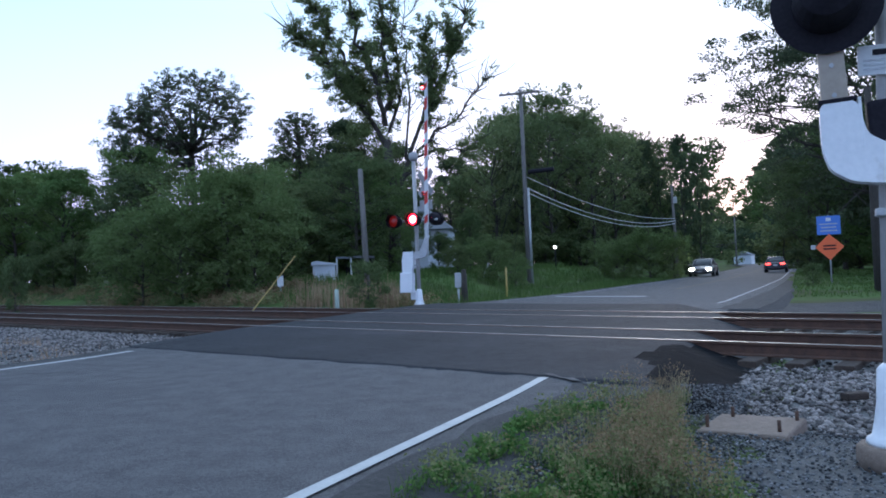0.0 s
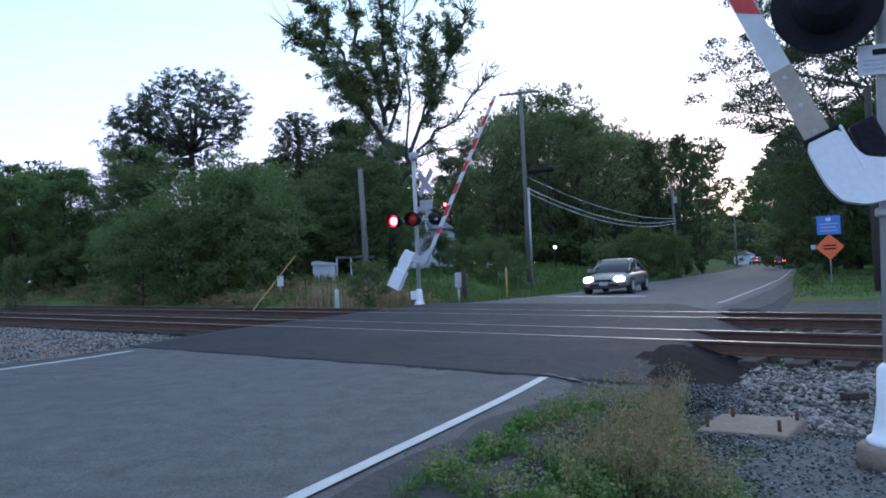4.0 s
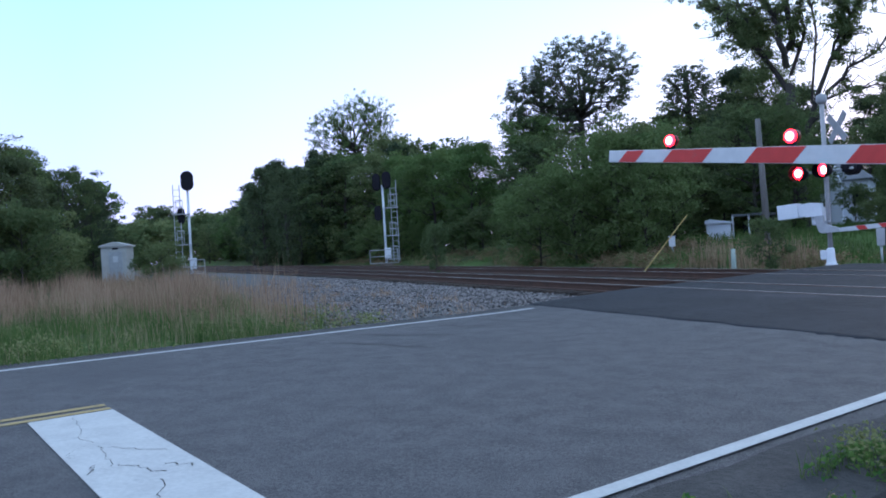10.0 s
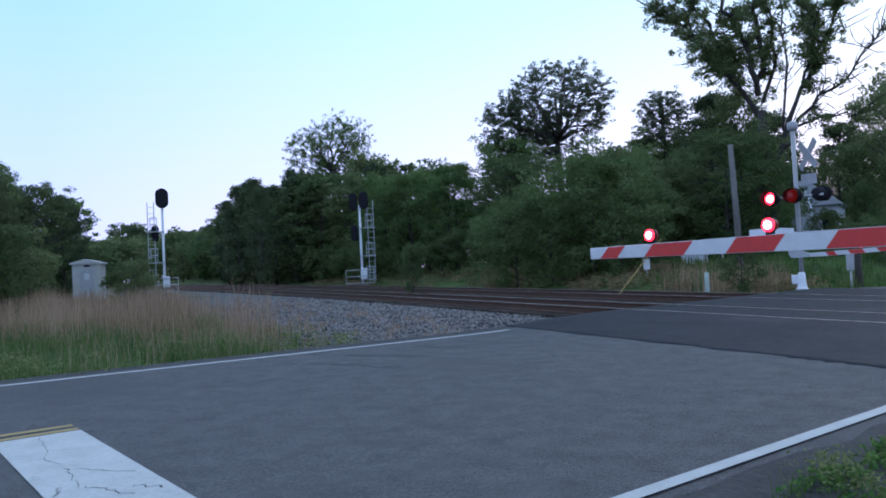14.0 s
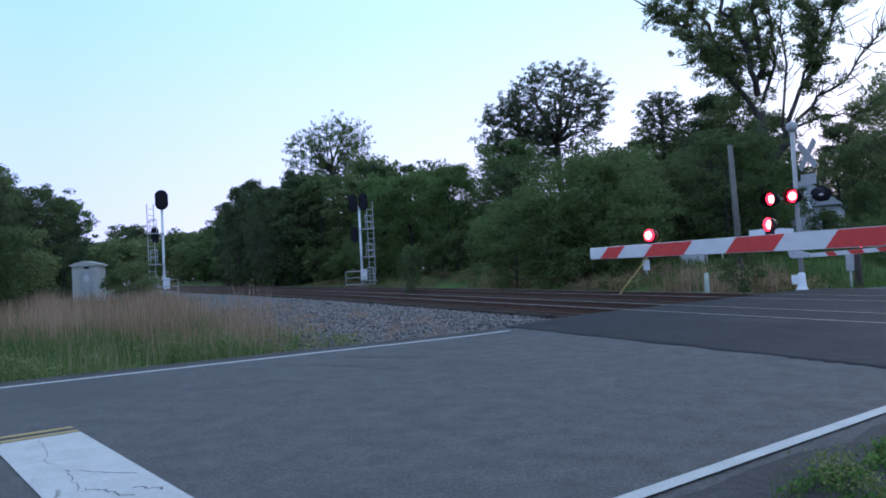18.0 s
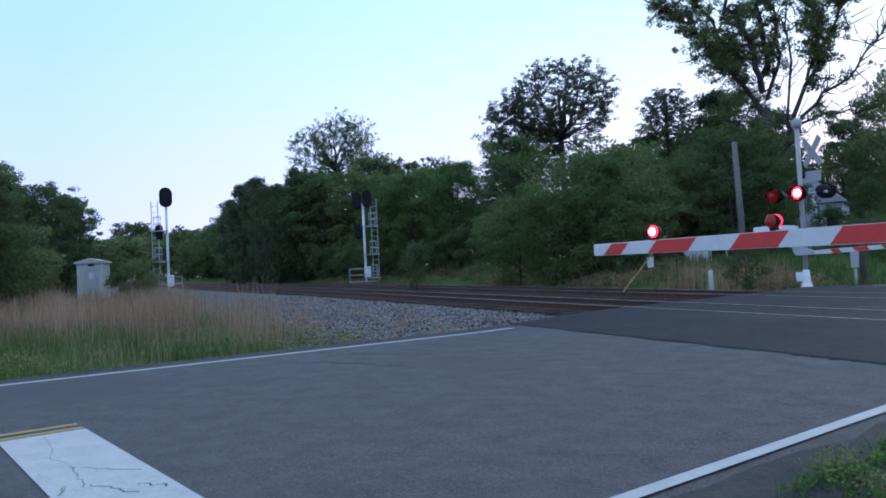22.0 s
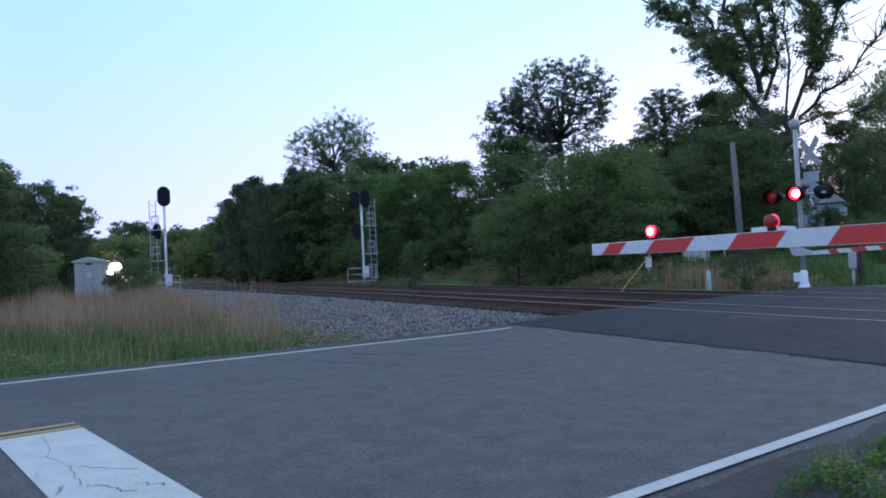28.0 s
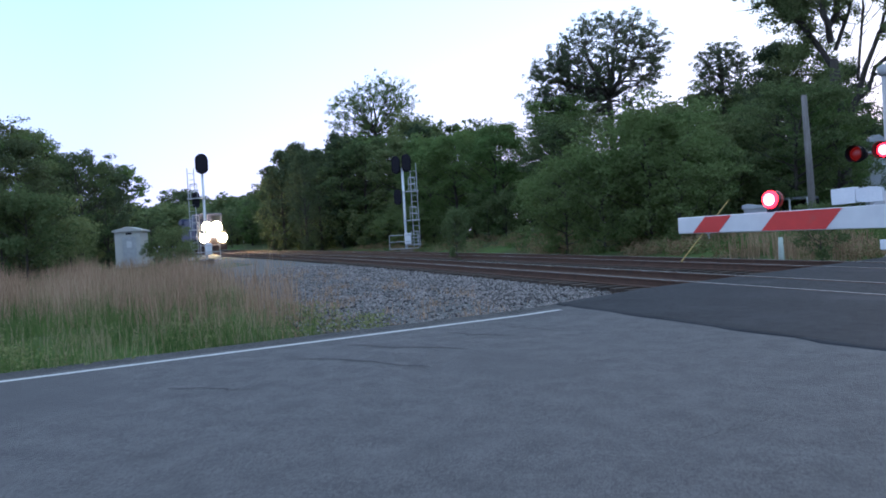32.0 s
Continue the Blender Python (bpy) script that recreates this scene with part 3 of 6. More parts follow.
def build_woods():
    kinds = []
    for k, (leaves, rad, low, flat, wide_at) in enumerate([(LEAF, 3.5, 0.6, 0.6, 0.42), (LEAF_DARK, 3.0, 0.4, 0.5, 0.3), (LEAF_LIGHT, 3.2, 0.8, 0.55, 0.45), (LEAF, 3.8, 0.9, 0.45, 0.5)]):
        kinds.append(make_tree("broadleaf_tree", 11 + k, 10.0, low, rad, 36, 5, 78, 0.74, 0.175, leaves, "leafy green broadleaf tree at the wood's edge", 0.16, widest=wide_at, flat=flat, spread=0.42))
        FAR_FORM[kinds[-1].name] = make_tree("broadleaf_tree", 11 + k, 10.0, low, rad, 26, 4, 34, 0.82, 0.33, leaves, "leafy green broadleaf tree far off", 0.16, widest=wide_at, flat=flat)
    cedar = make_tree("cedar_tree", 19, 10.0, 0.2, 2.0, 46, 3, 60, 0.5, 0.15, LEAF_DARK, "dark narrow evergreen at the wood's edge", 0.13, rise=1.3, widest=0.22, flat=1.0)
    FAR_FORM[cedar.name] = make_tree("cedar_tree", 19, 10.0, 0.2, 2.0, 34, 3, 34, 0.55, 0.26, LEAF_DARK, "dark narrow evergreen far off", 0.13, rise=1.3, widest=0.22, flat=1.0)
    loose = [make_tree("broadleaf_tree", 41 + k, 10.0, 0.7, 3.4, 34, 6, 30, 0.55, 0.19, LEAF, "open-crowned tree with sky between its limbs", 0.15, rise=0.7, widest=0.55, twigs=True) for k in range(2)]
    shrub = make_tree("shrub", 31, 3.0, 0.1, 1.9, 18, 3, 60, 0.5, 0.15, LEAF, "dense dark green shrub under the trees", 0.05, widest=0.35, category="shrub")
    FAR_FORM[shrub.name] = make_tree("shrub", 31, 3.0, 0.1, 1.9, 12, 2, 34, 0.62, 0.3, LEAF, "dense dark green shrub far off", 0.05, widest=0.35, category="shrub")
    shrub2 = make_tree("shrub", 32, 3.0, 0.1, 2.0, 22, 5, 84, 0.46, 0.1, LEAF_BUSH, "light green leafy shrub", 0.05, widest=0.35, category="shrub", flat=0.55, spread=0.5)
    rng = random.Random(5)
    spots = []
    # along the far side of the line
    s, row = 30.0, 0
    while s < 150:
        row += 1
        for q, tall in ((26.2, 0.9), (31.5, 1.04)):
            spots.append((s + rng.uniform(-1.5, 1.5), q + rng.uniform(-1.5, 1.5) + max(0, 42 - s) * 0.3 - 4.0 * float(smooth(44, 62, s)), tall, "line"))
        s += 3.9 + max(0, s - 70) * 0.05
    for s, q, tall, _ in spots:
        x, y = line_point(s, q)
        az, d = math.degrees(math.atan2(-x, y)), math.hypot(x, y)
        if az < 5.2:
            continue
        h = (clear(az, d) * d + 1.14 - float(ground_z(x, y))) * tall * rng.uniform(0.88, 1.07)
        narrow = rng.random() < (0.75 if 37.5 < az < 43 else 0.16)
        place(cedar if narrow else kinds[rng.randrange(4)], x, y, max(h, 4) / 10.3, rng.uniform(0, 360), rng.uniform(0.9, 1.15) * min(1.15, 12 / max(h, 8)))
    s = 31.0
    while s < 100:
        x, y = line_point(s, 24.2 + rng.uniform(-0.4, 0.9) + max(0, 34 - s) * 0.4 - 3.4 * float(smooth(42, 58, s)))
        place(rng.choice((shrub, shrub, shrub2)), x, y, rng.uniform(0.7, 1.25), rng.uniform(0, 360))
        s += 2.3
    # undergrowth that closes the wood behind its first rows
    s = 26.0
    while s < 150:
        x, y = line_point(s, 38 + rng.uniform(-1.5, 1.5))
        if math.degrees(math.atan2(-x, y)) > 6:
            place(shrub, x, y, rng.uniform(1.3, 1.9), rng.uniform(0, 360), 1.25)
        s += 3.6 + max(0, s - 60) * 0.03
    # beyond the road's left side, from the house round to the bend
    for az0, az1, d, n, tall in ((14, -3, 80, 9, 0.98), (9, -16.2, 95, 12, 1.0), (-3, -13.4, 76, 7, 0.92), (-12, -17.2, 105, 4, 1.0), (-23.6, -40, 105, 8, 0.95), (-24.6, -40, 66, 9, 1.0), (-26, -40, 52, 6, 0.9), (12, -18.3, 135, 12, 0.62)):
        for k in range(n):
            az = az0 + (az1 - az0) * (k + rng.uniform(0.2, 0.8)) / n
            dd = d * rng.uniform(0.93, 1.07)
            x, y = bearing(az, dd)
            h = max(4, (clear(az, dd, 1.8) * dd + 1.14) * tall * rng.uniform(0.85, 1.03))
            pick = loose[k % 2] if (-19 < az < 1.5 and d > 75) else kinds[rng.randrange(4)]
            place(pick, x, y, h / 10.3, rng.uniform(0, 360), rng.uniform(0.85, 1.1) * min(1.1, 13 / max(h, 8)))
    for az, d, h, w in ((-8.3, 80, 18.6, 1.05), (-5.6, 84, 16.5, 0.9), (-11.2, 82, 15.5, 0.95), (-16.0, 86, 14.6, 0.6)):
        place(loose[int(d) % 3 % 2], *bearing(az, d), h / 10.3, rng.uniform(0, 360), w)
    for az, d, h, w in ((-17.5, 84, 15.4, 0.42), (-18.6, 88, 14.0, 0.4), (-15.0, 86, 14.8, 0.5)):
        place(kinds[1], *bearing(az, d), h / 10.3, rng.uniform(0, 360), w)
    # far ends of the road and of the line
    for az0, az1, d, n in ((-18, -26, 235, 9), (-19, -24.5, 300, 6), (44.5, 53.5, 235, 10), (50.6, 53.5, 150, 3), (45, 52, 300, 8)):
        for k in range(n):
            az = az0 + (az1 - az0) * (k + 0.5) / n
            x, y = bearing(az, d * rng.uniform(0.95, 1.05))
            h = clear(az, d) * d * rng.uniform(0.8, 1.02) + 1
            place(kinds[rng.randrange(4)], x, y, h / 10.3, rng.uniform(0, 360), 1.0)
    # the near side, left of the hut
    for az, d, h in ((56.4, 61, 8.4), (58.0, 44, 7.2), (59.8, 46, 8.5), (62, 44, 10), (56.6, 66, 9.0), (65, 42, 10), (70, 44, 10), (76, 45, 10), (58, 60, 10)):
        place(kinds[rng.randrange(4)], *bearing(az, d), h / 10.3, rng.uniform(0, 360), 1.05)
    for az, d, h in ((55.4, 50, 1.0), (56.6, 43, 1.2), (57.6, 40, 1.2), (59, 41, 1.3)):
        place(shrub, *bearing(az, d), h, rng.uniform(0, 360))
    for az, d, h, w, k in ((4.0, 44, 5.6, 1.0, 2), (7.3, 58, 12.0, 0.85, 1), (5.4, 57, 11.8, 0.9, 0), (3.4, 60, 10.6, 0.9, 1), (55.3, 62, 7.6, 0.9, 0), (53.3, 60, 7.6, 0.75, 1), (54.7, 57, 8.0, 0.8, 3), (52.8, 66, 6.4, 0.7, 1)):
        place(kinds[k], *bearing(az, d), h / 10.3, rng.uniform(0, 360), w)
    for az, d, slope in ((42.6, 88, 0.108), (41.8, 80, 0.128), (40.6, 84, 0.137), (39.2, 78, 0.128), (37.6, 74, 0.139)):
        x, y = bearing(az, d)
        place(cedar, x, y, (slope * d + 1.14 - float(ground_z(x, y))) / 10.0, rng.uniform(0, 360), 1.1)
    # single bushes
    for az, d, h, w, kind in ((15.8, 36.5, 1.72, 1.05, shrub2), (13.9, 35.5, 1.3, 0.95, shrub2), (18.9, 37, 1.35, 1.0, shrub2), (14.6, 38.5, 1.5, 1.0, shrub2), (21.5, 39, 1.3, 1.0, shrub2),
                              (5.7, 25.6, 0.52, 0.9, shrub), (29.3, 37, 0.75, 0.55, shrub), (18.4, 58, 1.5, 1.2, shrub), (19.8, 58, 1.5, 1.2, shrub), (21.2, 60, 1.5, 1.2, shrub), (55.3, 76, 1.3, 1.2, shrub), (54.3, 62, 0.9, 1.0, shrub), (49.0, 45, 0.72, 0.95, shrub), (49.9, 47, 0.56, 1.1, shrub), (48.2, 44, 0.42, 1.1, shrub), (-13.2, 58, 0.9, 1.1, shrub2), (-15.0, 57, 1.08, 1.1, shrub2), (-16.7, 58, 0.95, 0.8, shrub2), (-11.8, 60, 0.8, 1.0, shrub2),
                              (-1.0, 42, 0.5, 1.1, shrub), (-3.4, 41, 0.7, 1.0, shrub2), (-5.3, 40, 0.5, 1.0, shrub2), (-25.6, 34, 0.3, 0.9, shrub), (6.3, 47, 1.1, 1.0, shrub), (10.6, 48, 1.5, 1.0, shrub), (12, 46, 1.6, 1.0, shrub), (-5.6, 84, 1.3, 1.2, shrub), (-7.2, 86, 1.4, 1.2, shrub), (-8.8, 85, 1.3, 1.2, shrub), (-10.4, 86, 1.5, 1.2, shrub), (-12.2, 84, 1.4, 1.2, shrub), (-4.0, 85, 1.3, 1.2, shrub), (0.4, 52, 0.8, 0.75, shrub), (-0.6, 52, 0.7, 0.7, shrub), (-2.0, 46, 1.1, 0.5, shrub), (-5.2, 70, 0.9, 1.5, shrub), (-6.4, 72, 1.0, 1.5, shrub), (-7.6, 70, 0.9, 1.5, shrub), (-9.4, 72, 0.9, 1.5, shrub), *[(-3.2 - 1.15 * k, 98 + 3 * (k % 3), 1.5 + 0.2 * (k % 2), 1.3, shrub) for k in range(13)], *[(-23.9 - 1.2 * k, 92 + 4 * (k % 2), 1.6, 1.2, shrub) for k in range(7)], *[(-17.6 - 1.0 * k, 222, 2.8, 1.3, shrub) for k in range(8)], *[(-3.0 - 2.0 * k, 124, 2.9, 1.1, shrub) for k in range(8)], (-18.6, 190, 2.0, 1.3, shrub), (-19.6, 200, 2.0, 1.3, shrub), (-20.7, 155, 0.9, 1.4, shrub), (54.6, 68, 1.1, 1.2, shrub), (56.0, 70, 1.3, 1.2, shrub), (57.4, 70, 1.4, 1.2, shrub), (42.0, 112, 1.7, 1.3, shrub), (42.8, 119, 1.7, 1.3, shrub), (43.6, 129, 1.8, 1.3, shrub), (41.4, 125, 2.2, 1.6, shrub), (42.4, 130, 2.2, 1.6, shrub), (43.2, 140, 2.4, 1.6, shrub), (44.6, 170, 2.8, 1.6, shrub), (46.0, 175, 2.8, 1.6, shrub),
                              (44.0, 150, 2.6, 1.2, shrub), (45.4, 160, 2.8, 1.3, shrub), (46.6, 190, 3.0, 1.4, shrub), (47.8, 200, 3.2, 1.4, shrub), (49.0, 210, 3.4, 1.4, shrub), (50.2, 210, 3.4, 1.4, shrub), (51.4, 205, 3.4, 1.4, shrub), (52.4, 180, 3.0, 1.4, shrub), (53.2, 120, 2.2, 1.4, shrub)):
        place(kind, *bearing(az, d), h, rng.uniform(0, 360), w)
    # the first of each kind was only the pattern: stand it in the wood
    for k, t in enumerate(kinds):
        x, y = bearing(-6 + 5 * k, 110)
        t.matrix_basis = pose(x, y, float(ground_z(x, y)) - 0.1, 0, 0, 40 * k) @ Matrix.Scale(1.6, 4)
    for k, t in enumerate(FAR_FORM.values()):
        x, y = bearing(-14 + 6 * k, 128)
        t.matrix_basis = pose(x, y, float(ground_z(x, y)) - 0.1, 0, 0, 70 * k) @ Matrix.Scale(1.7, 4)
    x, y = bearing(40.2, 72)
    cedar.matrix_basis = pose(x, y, float(ground_z(x, y)) - 0.1) @ Matrix.Scale(0.95, 4)
    for t, az in ((loose[0], -4.4), (loose[1], -9.0)):
        x, y = bearing(az, 88)
        t.matrix_basis = pose(x, y, float(ground_z(x, y)) - 0.1) @ Matrix.Scale(1.7, 4)
    for t, az in ((shrub, 5.9), (shrub2, 3.4)):
        x, y = bearing(az, 52)
        t.matrix_basis = pose(x, y, float(ground_z(x, y)) - 0.1)


def build_distance():
    """The closed far woods that show low between the nearer trunks."""
    rng = np.random.default_rng(66)
    centres = []
    for az0, az1, dist, high, n in ((5, 42, 120, 9.5, 1700), (53, 76, 95, 6.0, 450), (-18.6, 6, 150, 7.0, 900), (-40, -23.2, 128, 9.0, 700), (-24, -17.5, 215, 8.0, 500)):
        az, d = np.radians(rng.uniform(az0, az1, n)), dist * rng.uniform(0.96, 1.05, n)
        x, y = -d * np.sin(az), d * np.cos(az)
        centres.append(np.stack([x, y, ground_z(x, y) + high * rng.uniform(0, 1, n) ** 1.2], 1))
    me = leaf_soup("distant_woods", np.concatenate(centres), 1.5, 16, 0.75, rng, 0.8)
    put("distant_woods", me, LEAF_DARK, label="closed dark woods far behind the trees", category="woods", kind="stuff")


def fan_tree(name, seed, az, dist, fork, lobes, limbs, clump, label, leaves, per, leaf, narrow=0.5, flat=0.6, tips=0.0, girth=0.3):
    """A tree whose limbs fan out from the trunk and branch to tufts on rounded lobes: x, z, half width, rise, fall, tufts."""
    rng = np.random.default_rng(seed)
    x, y = bearing(az, dist)
    tree = thing(name, pose(x, y, float(ground_z(x, y)) - 0.1, 0, 0, az), label, "tree")
    bm, ends = bmesh.new(), []
    for cx, cz, wide, up, down, count in lobes:
        for k in range(count):
            z = -0.8 + 1.79 * (k + 0.5) / count
            r = math.sqrt(max(0.02, 1 - min(1.0, abs(z)) ** 2))
            a, f = k * 2.4 + rng.uniform(-0.3, 0.3), rng.uniform(0.8, 1.03) if k % 5 else rng.uniform(0.35, 0.7)
            ends.append((cx + wide * r * f * math.cos(a), wide * r * f * math.sin(a), cz + f * z * (up if z > 0 else down)))
    ends = np.array(ends)
    top = float(ends[:, 2].max())
    crown = fork + 0.62 * (top - fork)
    tube([(0.1, 0, -0.3), (0.15, 0, fork * 0.5), (0, 0.05, fork), (0.12, 0, (fork + crown) / 2), (-0.05, 0, crown)], [girth, girth * 0.85, girth * 0.7, girth * 0.5, girth * 0.2], 8, bm)
    pick = rng.permutation(len(ends))[:limbs]
    nodes = []
    for i in pick:
        end = Vector(ends[i] * (0.93, 0.93, 1.0))
        low = fork + (crown - fork) * float(np.clip((end.z - fork) / (top - fork), 0, 1)) * rng.uniform(0.05, 0.5)
        a = Vector((0, 0, min(low, end.z - 0.5) if end.z > fork + 0.6 else fork - rng.uniform(0.2, 1.0)))
        pts = []
        for j in range(9):
            f = j / 8
            q = a.lerp(end, f)
            # out first, then up
            q.z = a.z + (end.z - a.z) * (0.75 * f + 0.25 * f * f)
            pts.append(q + Vector(rng.normal(size=3) * (0.1 if 0 < j < 8 else 0)))
        tube(pts, [girth * (0.42 - 0.36 * j / 8) for j in range(9)], 5, bm, caps=False)
        nodes += [tuple(p) for p in pts[3:]]
    nodes = np.array(nodes)
    centres, radii = [], []
    for e in ends:
        gap = np.linalg.norm(nodes - e, axis=1) + 0.8 * np.clip(nodes[:, 2] - e[2] + 0.3, 0, None)
        a, b = Vector(nodes[int(gap.argmin())]), Vector(e)
        mid = a.lerp(b, 0.55) + Vector(rng.normal(size=3) * 0.12)
        tube([a, mid, b], [0.045, 0.03, 0.012], 4, bm, caps=False)
        out = (b - mid).normalized() + Vector((0, 0, 0.5))
        if tips:
            tube([b, b + out * tips * rng.uniform(0.6, 1.3)], [0.018, 0.006], 3, bm, caps=False)
        for c, g in ((b, 1.0), (b + Vector(rng.normal(size=3) * clump * 0.9), 0.8), (mid.lerp(b, 0.4) + Vector(rng.normal(size=3) * clump * 0.5), 0.7), (b + out * (tips or 0.2) * rng.uniform(0.4, 1.0), 0.55)):
            centres.append(c)
            radii.append(clump * g * rng.uniform(0.65, 1.15))
    part("trunk", bm, BARK, tree)
    put("crown", leaf_soup("crown", centres, radii, per, leaf, rng, flat, narrow), leaves, tree)


def build_special_trees():
    # two pines with rounded crowns, and a thin-leaved tree that stands over the wood
    fan_tree("pine_tree", 71, 18.0, 60, 9.6, [(0.2, 12.5, 4.3, 3.45, 2.9, 300), (-3.7, 11.8, 2.1, 1.9, 2.2, 90), (-2.2, 9.4, 4.2, 2.0, 2.2, 120)], 44, 0.38, "tall pine with a rounded needle crown", NEEDLE, 26, 0.165, 0.45)
    fan_tree("pine_tree", 72, 10.4, 75, 12.6, [(0.0, 13.9, 2.2, 2.0, 1.7, 76), (-0.6, 11.2, 2.8, 1.3, 1.3, 44)], 16, 0.44, "slender pine with a small rounded crown", NEEDLE, 32, 0.2, 0.45, girth=0.24)
    fan_tree("broadleaf_tree", 73, 34.9, 84, 11.0, [(-2.6, 13.4, 2.2, 2.4, 2.2, 64), (0.5, 14.4, 2.6, 2.8, 3.4, 90), (2.5, 13.9, 1.8, 2.7, 3.0, 54), (0.2, 11.2, 3.0, 1.6, 2.0, 44)], 34, 0.42, "airy tree with thin young leaves", LEAF_LIGHT, 26, 0.17, 0.5, 1.0, tips=0.9, girth=0.22)
    tall = make_tree("pine_tree", 58, 20.0, 3.0, 8.0, 62, 9, 170, 1.05, 0.18, NEEDLE, "tall dark tree with long drooping sparse limbs", 0.32, rise=0.12, widest=0.25, flat=0.42, spread=0.55)
    x, y = bearing(-30.6, 47)
    tall.matrix_basis = pose(x, y, float(ground_z(x, y)) - 0.1)
    # the ragged oak: leaders spread like a fan, bare twigs at their ends
    rng = np.random.default_rng(77)
    oak = thing("oak_tree", Matrix.Identity(4), "ragged old oak with bare dead twigs", "tree")
    bm, centres, radii = bmesh.new(), [], []
    tube([(0.1, 0, -0.3), (0.1, 0, 2.5), (0.05, 0.1, 5), (-0.05, 0, 7.2), (-0.1, 0, 8.6)], [0.5, 0.4, 0.34, 0.3, 0.2], 9, bm)
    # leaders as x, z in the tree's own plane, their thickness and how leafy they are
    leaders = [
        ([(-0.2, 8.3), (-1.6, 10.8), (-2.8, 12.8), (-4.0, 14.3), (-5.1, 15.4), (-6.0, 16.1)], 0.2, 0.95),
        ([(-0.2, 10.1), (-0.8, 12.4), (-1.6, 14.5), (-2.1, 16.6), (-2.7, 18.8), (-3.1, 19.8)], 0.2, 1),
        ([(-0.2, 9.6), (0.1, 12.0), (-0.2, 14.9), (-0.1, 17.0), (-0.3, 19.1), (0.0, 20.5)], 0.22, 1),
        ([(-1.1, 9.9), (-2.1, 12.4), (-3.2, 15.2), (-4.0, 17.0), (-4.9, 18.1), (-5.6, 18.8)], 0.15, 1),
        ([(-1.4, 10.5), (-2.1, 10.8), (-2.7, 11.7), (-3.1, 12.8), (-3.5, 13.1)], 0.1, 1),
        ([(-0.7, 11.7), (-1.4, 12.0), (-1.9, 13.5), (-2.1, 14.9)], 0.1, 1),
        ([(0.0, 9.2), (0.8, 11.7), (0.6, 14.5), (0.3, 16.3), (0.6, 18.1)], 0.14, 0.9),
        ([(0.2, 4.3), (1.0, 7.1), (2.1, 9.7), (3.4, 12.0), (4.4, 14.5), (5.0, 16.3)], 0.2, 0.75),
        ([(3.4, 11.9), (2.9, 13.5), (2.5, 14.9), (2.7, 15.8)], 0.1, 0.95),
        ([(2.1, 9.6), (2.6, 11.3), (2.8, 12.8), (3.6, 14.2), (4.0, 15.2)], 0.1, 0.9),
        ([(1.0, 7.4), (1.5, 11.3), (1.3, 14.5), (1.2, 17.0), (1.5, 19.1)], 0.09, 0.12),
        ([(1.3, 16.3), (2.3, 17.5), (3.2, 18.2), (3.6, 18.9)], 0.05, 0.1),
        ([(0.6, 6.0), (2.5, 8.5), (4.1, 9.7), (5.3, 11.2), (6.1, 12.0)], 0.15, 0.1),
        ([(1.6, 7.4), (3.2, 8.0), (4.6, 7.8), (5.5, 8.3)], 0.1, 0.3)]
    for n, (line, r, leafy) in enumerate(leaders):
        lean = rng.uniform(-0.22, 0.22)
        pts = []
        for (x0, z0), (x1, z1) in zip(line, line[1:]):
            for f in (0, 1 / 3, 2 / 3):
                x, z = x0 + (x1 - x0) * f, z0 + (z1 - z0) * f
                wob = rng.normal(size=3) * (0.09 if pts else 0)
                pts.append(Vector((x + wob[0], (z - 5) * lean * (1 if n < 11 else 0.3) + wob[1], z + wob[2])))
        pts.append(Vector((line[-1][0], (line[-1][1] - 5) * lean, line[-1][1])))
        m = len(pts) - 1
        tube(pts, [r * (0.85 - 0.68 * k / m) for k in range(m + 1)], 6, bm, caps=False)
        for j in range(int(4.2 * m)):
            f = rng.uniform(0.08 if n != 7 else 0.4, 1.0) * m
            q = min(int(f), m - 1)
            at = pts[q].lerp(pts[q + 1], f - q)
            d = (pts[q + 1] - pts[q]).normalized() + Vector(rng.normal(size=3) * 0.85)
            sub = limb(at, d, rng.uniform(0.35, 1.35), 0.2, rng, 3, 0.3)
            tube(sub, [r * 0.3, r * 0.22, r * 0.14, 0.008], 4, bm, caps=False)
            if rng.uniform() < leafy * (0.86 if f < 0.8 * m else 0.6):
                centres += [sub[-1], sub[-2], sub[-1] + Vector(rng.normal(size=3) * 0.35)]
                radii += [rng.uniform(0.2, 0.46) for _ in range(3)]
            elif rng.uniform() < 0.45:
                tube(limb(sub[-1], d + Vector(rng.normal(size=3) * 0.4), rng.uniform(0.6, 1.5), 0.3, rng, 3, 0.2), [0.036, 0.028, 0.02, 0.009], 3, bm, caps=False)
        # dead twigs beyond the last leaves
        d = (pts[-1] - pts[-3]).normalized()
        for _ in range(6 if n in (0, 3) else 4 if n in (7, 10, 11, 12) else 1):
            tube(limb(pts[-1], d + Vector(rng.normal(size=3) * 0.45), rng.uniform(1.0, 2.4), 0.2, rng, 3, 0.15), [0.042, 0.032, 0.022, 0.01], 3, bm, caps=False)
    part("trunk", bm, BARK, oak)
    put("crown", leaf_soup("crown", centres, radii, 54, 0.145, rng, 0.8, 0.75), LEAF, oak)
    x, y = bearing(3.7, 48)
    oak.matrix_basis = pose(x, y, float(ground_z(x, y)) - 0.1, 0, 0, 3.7)


